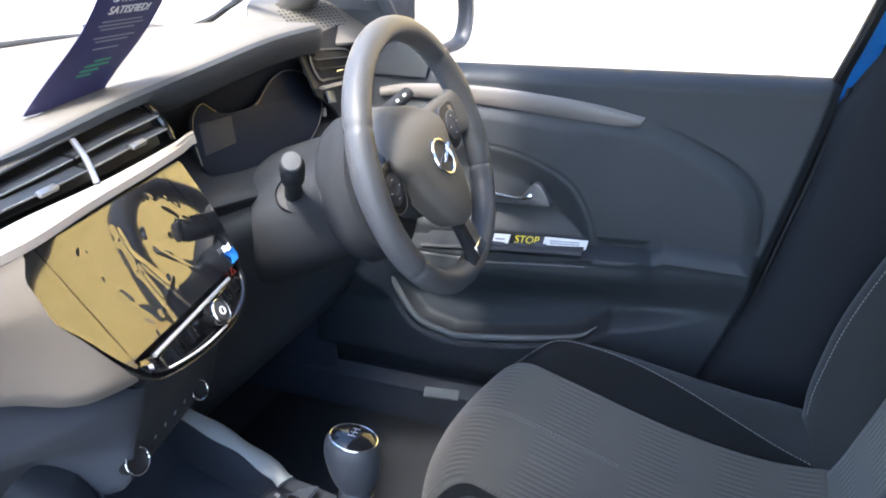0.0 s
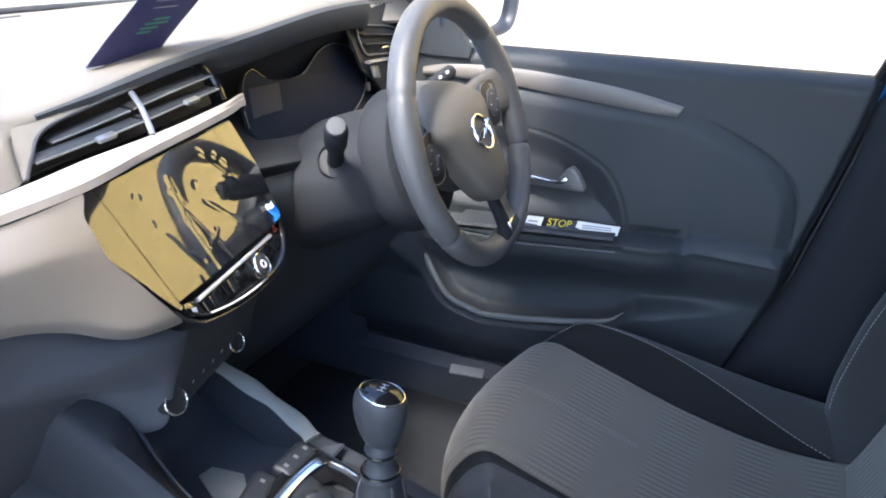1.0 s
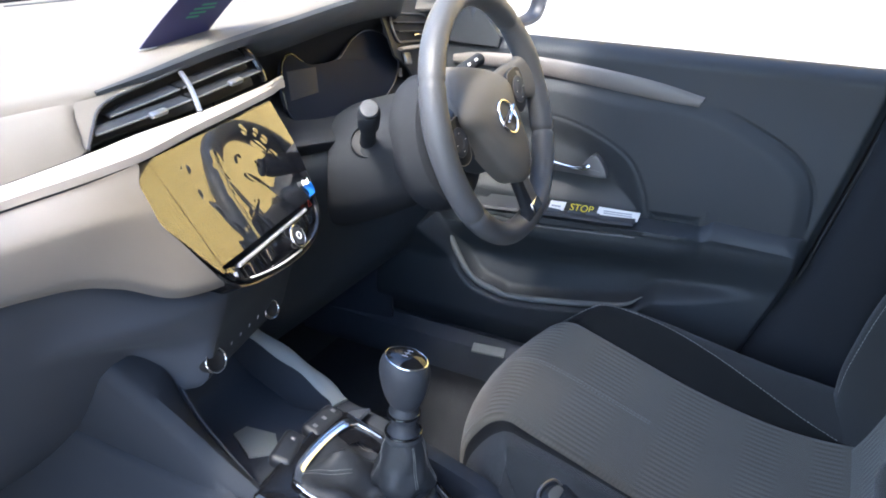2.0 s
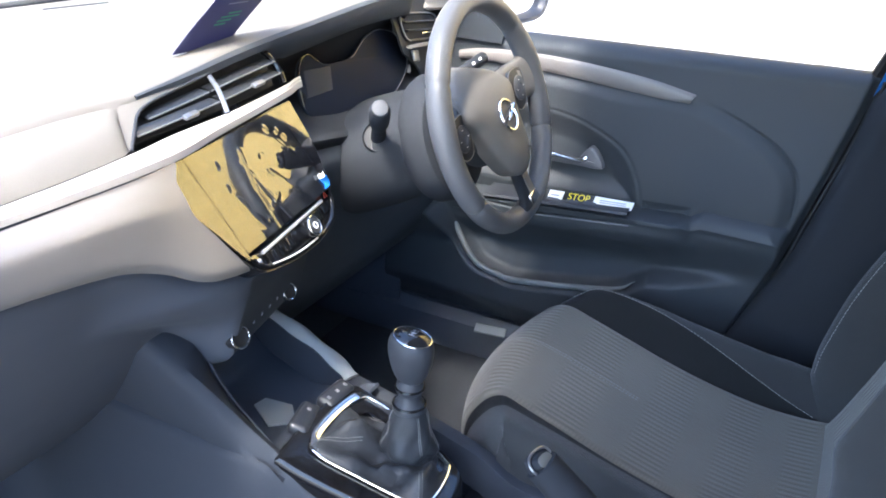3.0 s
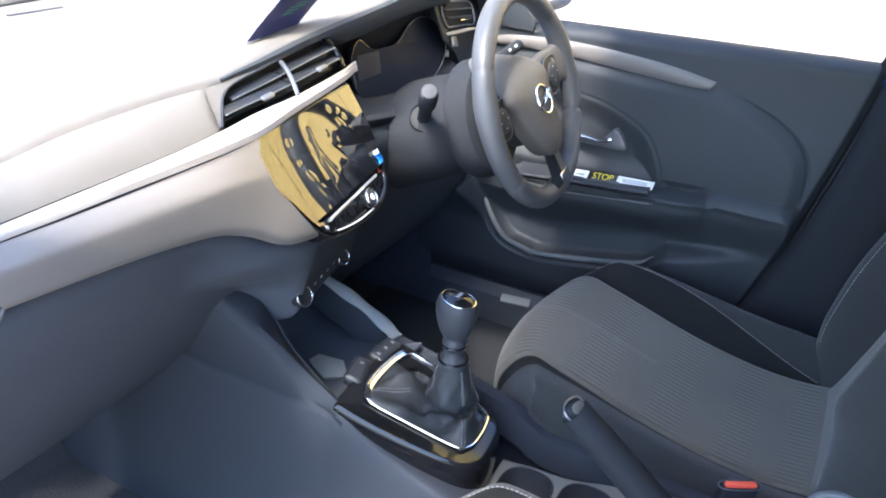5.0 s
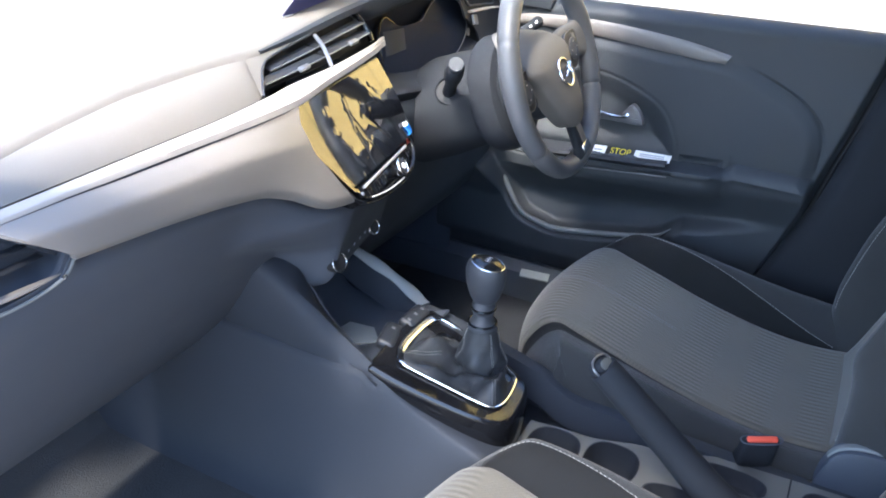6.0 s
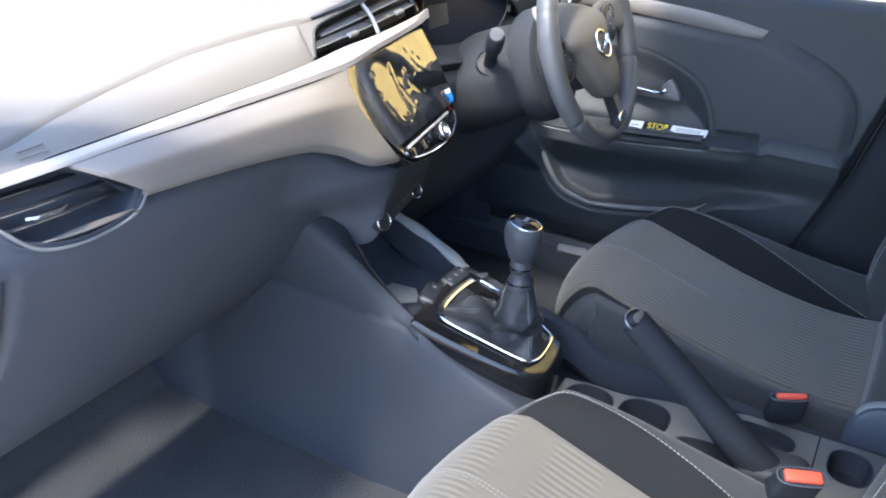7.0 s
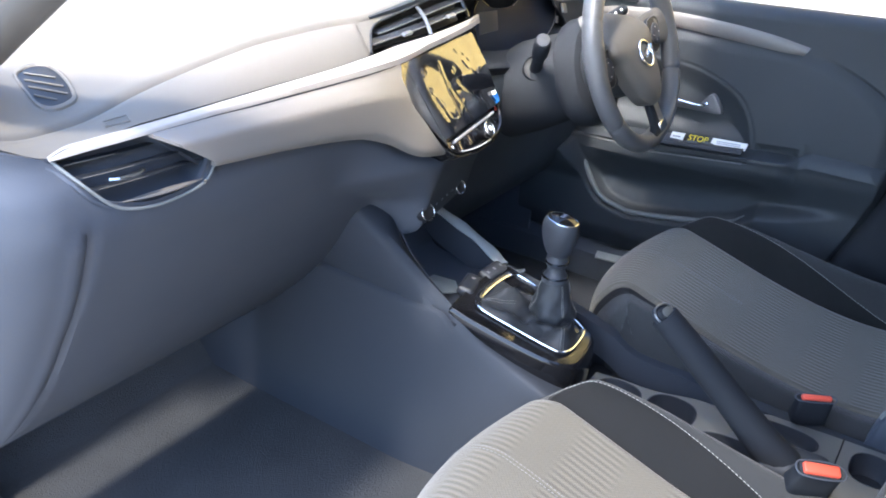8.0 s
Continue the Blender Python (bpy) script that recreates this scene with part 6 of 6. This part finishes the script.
def door_mirror():
    t = thing("door_mirror", "dark housed exterior mirror reflecting white sky", "wing mirror", at=(0.80, 0.33, 1.03))
    m = axes((0.925, 0.265, 1.088), (0.93, -0.36, 0), (0, 0.05, 1))
    loop = spline([(-0.10, -0.055), (-0.06, -0.085), (0.02, -0.092), (0.085, -0.080), (0.112, -0.03), (0.115, 0.03), (0.10, 0.075), (0.0, 0.085), (-0.09, 0.07), (-0.108, 0.0)], 56, closed=True)
    rings = []
    for s, w in ((0.66, 0.000), (0.68, 0.010), (0.74, 0.018), (0.84, 0.014), (0.90, 0.002), (0.93, -0.02), (0.90, -0.06), (0.76, -0.10), (0.45, -0.125), (0.1, -0.13)):
        rings.append([m @ Vector((u * s, v * s, w)) for u, v in loop])
    bm = grid(rings, close_v=True)
    bmesh.ops.recalc_face_normals(bm, faces=bm.faces)
    part("housing", bm, paint("grey_mirror_housing", (0.035, 0.036, 0.040), 0.4), t, "dark grey housing")
    part("mirror_glass", slab([(u * 0.68, v * 0.68) for u, v in loop], lambda u, v, w: m @ Vector((u, v, w)), 0.005, 0.001), MIRROR, t)
    sail = [(0.205, 1.020), (0.232, 1.050), (0.258, 1.085), (0.30, 1.13), (0.42, 1.13), (0.42, 1.0), (0.21, 1.0)]
    part("sail_panel", slab(sail, lambda u, v, w: Vector((0.742 - w, u, v)), 0.012, 0.003), DOORM, t, "dark corner panel")
    part("foot", tube([(0.79, 0.36, 1.02), (0.83, 0.36, 1.03), (0.86, 0.35, 1.05)], 0.025, 10), DARK, t)


# ---- seats ----
SX = 0.36
CUSH = [(-0.025, 0.345), (0.014, 0.40), (0.040, 0.465), (0.040, 0.522), (0.010, 0.572), (-0.035, 0.592), (-0.09, 0.583), (-0.16, 0.562), (-0.24, 0.537), (-0.32, 0.517), (-0.40, 0.504), (-0.47, 0.502), (-0.54, 0.510)]
BACK = [(-0.488, 0.455), (-0.523, 0.52), (-0.548, 0.585), (-0.574, 0.66), (-0.602, 0.75), (-0.636, 0.86), (-0.673, 0.97), (-0.708, 1.06), (-0.733, 1.12), (-0.768, 1.15)]


def bolster(u, gain):
    """Extra height of the cushion at u across it."""
    a = abs(u)
    if a <= 0.160:
        return 0.004 * (a / 0.16) ** 4 - 0.006 * math.exp(-((a - 0.160) / 0.004) ** 2)
    f = (a - 0.160) / 0.095
    return gain * math.sin(min(1.0, f / 0.62) * math.pi / 2) ** 1.1 - (max(0.0, f - 0.62) / 0.38) ** 2.2 * (gain + 0.03) - 0.006 * math.exp(-((a - 0.160) / 0.004) ** 2)


def driver_seat():
    t = thing("car_seat", "grey ribbed cloth seat with dark bolsters", "seat", "front seats", at=(SX, -0.25, FLOOR_Z))

    def p(name, bm, m, parent=t, label=""):
        return part(name, bm, m, parent, label)
    prof = spline(CUSH, 60)

    def pt(u, i, lift=0.0):
        y, z = prof[i]
        gain = ip(-y, [(-0.11, 0.0), (0.02, 0.004), (0.07, 0.022), (0.14, 0.042), (0.22, 0.056), (0.32, 0.064), (0.42, 0.066), (0.5, 0.06)])
        a, b = prof[max(0, i - 1)], prof[min(len(prof) - 1, i + 1)]
        d = np.array((b[0] - a[0], b[1] - a[1]))
        d /= np.linalg.norm(d)
        n = np.array((d[1], -d[0]))
        h = bolster(u, gain * (1.0 if u > 0 else 0.45)) + lift
        yy = y - (0.075 if u > 0 else 0.105) * (abs(u) / 0.25) ** 2.2 * float(sstep(-0.12, 0.03, y))
        return Vector((SX + u, yy + n[0] * h, z + n[1] * h))
    N = len(prof)
    p("cushion_centre", grid([[pt(u, i) for u in np.linspace(-0.160, 0.160, 40)] for i in range(N)]), INSERT, label="grey ribbed cloth cushion")
    for s in (1, -1):
        def fs(i):
            if s < 0:
                return 0.3
            return max(0.02, 0.60 * math.sin(math.pi * min(1, max(0, (i - 22) / 35)) ** 0.45))
        rows = []
        for i in range(N):
            row = [pt(s * (0.160 + 0.095 * f), i) for f in np.linspace(fs(i), 1, 12)]
            e = row[-1]
            for k, dz in ((0.004, 0.03), (0.003, 0.08), (-0.004, 0.15)):
                row.append(Vector((e.x + s * k, e.y, max(FLOOR_Z + 0.02, e.z - dz))))
            rows.append(row)
        bm = grid(rows)
        bmesh.ops.recalc_face_normals(bm, faces=bm.faces)
        b = p("cushion_bolster", bm, BOLSTER, label="dark cloth bolster")
        bm = grid([[pt(s * (0.160 + 0.095 * f), i) for f in np.linspace(0, fs(i), 10)] for i in range(N)])
        bmesh.ops.recalc_face_normals(bm, faces=bm.faces)
        p("bolster_panel", bm, PANEL, b, "darker inset panel")
        if s > 0:
            seam = [pt(0.160 + 0.095 * fs(i), i, 0.0012) for i in range(23, 57)]
            o = p("stitching", stitches(seam, 0.0065), THREAD, b, "white stitching")
            tagged(o, kind="stuff")
    for u in (0.006, 0.0125):
        o = p("stitching", stitches([pt(u, i, 0.0008) for i in range(14, 40)], 0.006), paint("grey_thread", (0.24, 0.24, 0.23), 0.8, bump=0), t)
        tagged(o, kind="stuff")
    back = spline(BACK, 50)

    def bp(u, i, lift=0.0):
        y, z = back[i]
        a, b = back[max(0, i - 1)], back[min(len(back) - 1, i + 1)]
        d = np.array((b[0] - a[0], b[1] - a[1]))
        d /= np.linalg.norm(d)
        n = np.array((d[1], -d[0]))
        wd = ip(z, [(0.45, 0.95), (0.75, 1.0), (0.95, 0.92), (1.12, 0.72), (1.15, 0.66)])
        gain = ip(z, [(0.45, 0.035), (0.52, 0.055), (0.60, 0.080), (0.70, 0.090), (0.8, 0.084), (0.95, 0.058), (1.1, 0.012), (1.15, 0.0)])
        if u < 0:
            gain = min(gain, ip(z, [(0.45, 0.0), (0.52, 0.012), (0.60, 0.040), (0.65, 0.062), (0.70, 0.085)]))
        h = bolster(u, gain) + lift
        return Vector((SX + u * wd, y + n[0] * h, z + n[1] * h))
    M = len(back)
    bm = grid([[bp(u, i) for u in np.linspace(-0.160, 0.160, 30)] for i in range(M)])
    p("backrest_centre", bm, INSERT, label="grey ribbed cloth backrest")
    for s in (1, -1):
        us = [s * (0.160 + 0.095 * f) for f in np.linspace(0, 1, 16)]
        rows = []
        for i in range(M):
            row = [bp(u, i) for u in us]
            e = row[-1]
            for k, dy in ((0.004, 0.03), (0.0, 0.08), (-0.02, 0.13)):
                row.append(Vector((e.x + s * k, e.y - dy, e.z - 0.01)))
            rows.append(row)
        bm = grid(rows)
        bmesh.ops.recalc_face_normals(bm, faces=bm.faces)
        b = p("backrest_bolster", bm, BOLSTER)
        o = p("stitching", stitches([bp(s * (0.160 + 0.095 * 0.45), i, 0.0012) for i in range(8, 40)], 0.0065), THREAD, b, "white stitching")
        tagged(o, kind="stuff")
    p("back_shell", grid([[(SX + u, back[i][0] - 0.10 + 0.02 * (u / 0.22) ** 2, back[i][1] - 0.02) for u in np.linspace(-0.215, 0.215, 12)] for i in range(0, M, 4)], thick=0.006), DARK)
    # moulded cover over the recliner on the inner side
    arch = spline([(0.0, -0.500, 0.520), (0.0, -0.508, 0.553), (0.0, -0.520, 0.575), (0.0, -0.545, 0.588), (0.0, -0.590, 0.592)], 20)
    p("recliner_cover", grid([[(SX - 0.255 + d, a[1] + 0.12 * dz * (1 if k < 9 else 0), a[2] - dz) for d, dz in ((0.03, 0.0), (0.012, 0.0), (0.003, 0.003), (0.0, 0.010), (0.0, 0.06), (0.004, 0.10))] for k, a in enumerate(arch)], thick=-0.004), DARK, label="dark moulded recliner cover")
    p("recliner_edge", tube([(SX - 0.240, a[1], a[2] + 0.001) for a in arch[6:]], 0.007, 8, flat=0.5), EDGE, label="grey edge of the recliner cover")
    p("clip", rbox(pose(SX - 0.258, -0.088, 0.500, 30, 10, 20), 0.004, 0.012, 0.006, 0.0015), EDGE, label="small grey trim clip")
    p("base", rbox(pose(SX, -0.25, 0.40), 0.44, 0.56, 0.12, 0.02), DARK)
    for s in (1, -1):
        p("rail", rbox(pose(SX + s * 0.19, -0.22, 0.34), 0.03, 0.62, 0.045, 0.004), paint("rail_steel", (0.2, 0.2, 0.2), 0.4, metal=1.0))
    return t


def stitches(line, step):
    """Short thread stitches along a line of points."""
    P = [Vector(q) for q in line]
    acc = []
    for a, b in zip(P, P[1:]):
        n = max(1, int((b - a).length / 0.0005))
        acc += [a.lerp(b, i / n) for i in range(n)]
    k = max(2, int(step / 0.0005))
    bm = bmesh.new()
    for i in range(0, len(acc) - k, k):
        a, b = acc[i], acc[i + int(k * 0.62)]
        d = (b - a)
        if d.length < 1e-6:
            continue
        c = (a + b) / 2
        x = d.normalized()
        y = x.cross(Vector((0.2, 0.1, 1))).normalized() * 0.00045
        z = x.cross(y).normalized() * 0.00045
        r = [[bm.verts.new(e + y * math.cos(w) + z * math.sin(w)) for w in (0, 1.57, 3.14, 4.71)] for e in (a, c + Vector((0, 0, 0.0003)), b)]
        for r0, r1 in zip(r, r[1:]):
            for j in range(4):
                bm.faces.new((r0[j], r0[(j + 1) % 4], r1[(j + 1) % 4], r1[j]))
    bmesh.ops.recalc_face_normals(bm, faces=bm.faces)
    return bm


# ---- loose things ----
def leaflet():
    t = thing("leaflet", "navy blue card leaflet standing on the dashboard", "leaflet", at=(0.022, 0.328, 1.095))

    side = spline([(-0.031, 0.328, 1.0940), (-0.018, 0.320, 1.112), (-0.004, 0.310, 1.131), (0.009, 0.299, 1.149), (0.0195, 0.288, 1.167), (0.0245, 0.275, 1.186), (0.027, 0.262, 1.206), (0.029, 0.246, 1.240)], 61)

    def cp(u, v):
        """A place on the curved card: u across from 0 to 1, v up it from 0 to 1."""
        k = min(max(v, 0.0), 0.9999) * 60
        a, f = int(k), k - int(k)
        q = side[a] * (1 - f) + side[min(a + 1, 60)] * f
        return Vector(q) + Vector((0.106, 0.003, -0.003)) * u
    part("front_leaf", grid([[cp(u, v) for u in np.linspace(0, 1, 14)] for v in np.linspace(0, 1, 20)], thick=0.0006), CARD, t, "navy card with white print")
    part("lower_edge", tube([cp(u, 0.0) + Vector((0, -0.0012, 0.0006)) for u in np.linspace(0, 1, 12)], 0.0009, 6), WHITE, t, "white cut edge")

    def on_card(u, v):
        o, px, py = cp(u, v), cp(min(1, u + 0.05), v), cp(u, v + 0.03)
        m = axes(o, px - o, py - o)
        return m @ pose(0, 0, 0.0012 if m.col[2].xyz.y < 0 else -0.0012)
    for text, v in (("SATISFIED?", 0.840), ("SATISFIED!", 0.750)):
        lettering("wording", text, on_card(0.52, v), 0.0135, WHITE, t, shear=0.15)
    for k, (v, a, b) in enumerate(((0.655, 0.22, 0.80), (0.625, 0.20, 0.84), (0.595, 0.26, 0.74), (0.53, 0.24, 0.82), (0.50, 0.30, 0.76), (0.44, 0.34, 0.70))):
        bm = grid([[cp(u, v + dv) + Vector((0, -0.0010, 0.0004)) for u in np.linspace(a, b, 8)] for dv in (0.0, 0.010)], thick=0.0002)
        part("print_line", bm, GREYP, t)
    for v, a, b in ((0.335, 0.50, 0.74), (0.300, 0.42, 0.76), (0.265, 0.40, 0.66), (0.232, 0.40, 0.60)):
        bm = grid([[cp(u, v + dv) + Vector((0, -0.0009, 0.0003)) for u in np.linspace(a, b, 6)] for dv in (0.0, 0.016)], thick=0.0002)
        part("green_print_line", bm, GREEN, t, "green printed line")


def warning_label():
    t = thing("warning_label", "black and white STOP sticker strip on the armrest", "sticker", at=(0.69, -0.03, 0.735))
    # lies across the switch plate, its back edge tipped up
    a, b = Vector((0.690, 0.068, 0.7290)), Vector((0.694, -0.101, 0.7385))
    m = axes(a, b - a, Vector((0.35, 0.0, 1.0)))
    L = (b - a).length
    hgt = 0.0165

    def piece(u0, u1, mat, name, skew=0.004, z=0.0, bend=0.0):
        o = [(u0 + skew, hgt), (u1 + skew, hgt), (u1, 0), (u0, 0)]
        return part(name, slab(o, lambda u, v, w: m @ Vector((u, v - hgt * 0.4 + bend * math.sin(u * 30), w + z)), 0.0008, 0.0002), mat, t)
    piece(0.000, 0.030, WHITE, "white_end")
    piece(0.0305, 0.092, BLACKP, "black_field")
    piece(0.0925, L, WHITE, "white_field", bend=0.0015)
    lettering("wording", "STOP", m @ pose(0.063, 0.0018, 0.0012), 0.0185, YELLOW, t, shear=0.2)
    for v in (0.0035, 0.0075):
        part("print_line", slab([(0.106, v), (0.158, v), (0.158, v + 0.0022), (0.106, v + 0.0022)], lambda u, v2, w: m @ Vector((u, v2 - 0.005, w + 0.0009)), 0.0003, 0.0001), GREYP, t)
    part("print_line", slab([(0.006, 0.004), (0.024, 0.004), (0.024, 0.007), (0.006, 0.007)], lambda u, v2, w: m @ Vector((u, v2 - 0.005, w + 0.0009)), 0.0003, 0.0001), GREYP, t)


ground()
yard_wall()
car_body()
windscreen()
_t, _p = dashboard()
instrument_side(_t, _p)
centre_screen()
steering_wheel()
console()
gear_lever()
handbrake()
driver_door()
door_mirror()
seat = driver_seat()
copy_thing(seat, pose(SX - 0.697, -0.25 - 0.056, FLOOR_Z - 0.010))
buckle((0.080, -0.420, 0.578), 0.92, (14, 0, -60), 0.010, "front buckles")
buckle((-0.125, -0.464, 0.606), 0.96, (24, 4, -62), 0.0165, "front buckles")
leaflet()
warning_label()
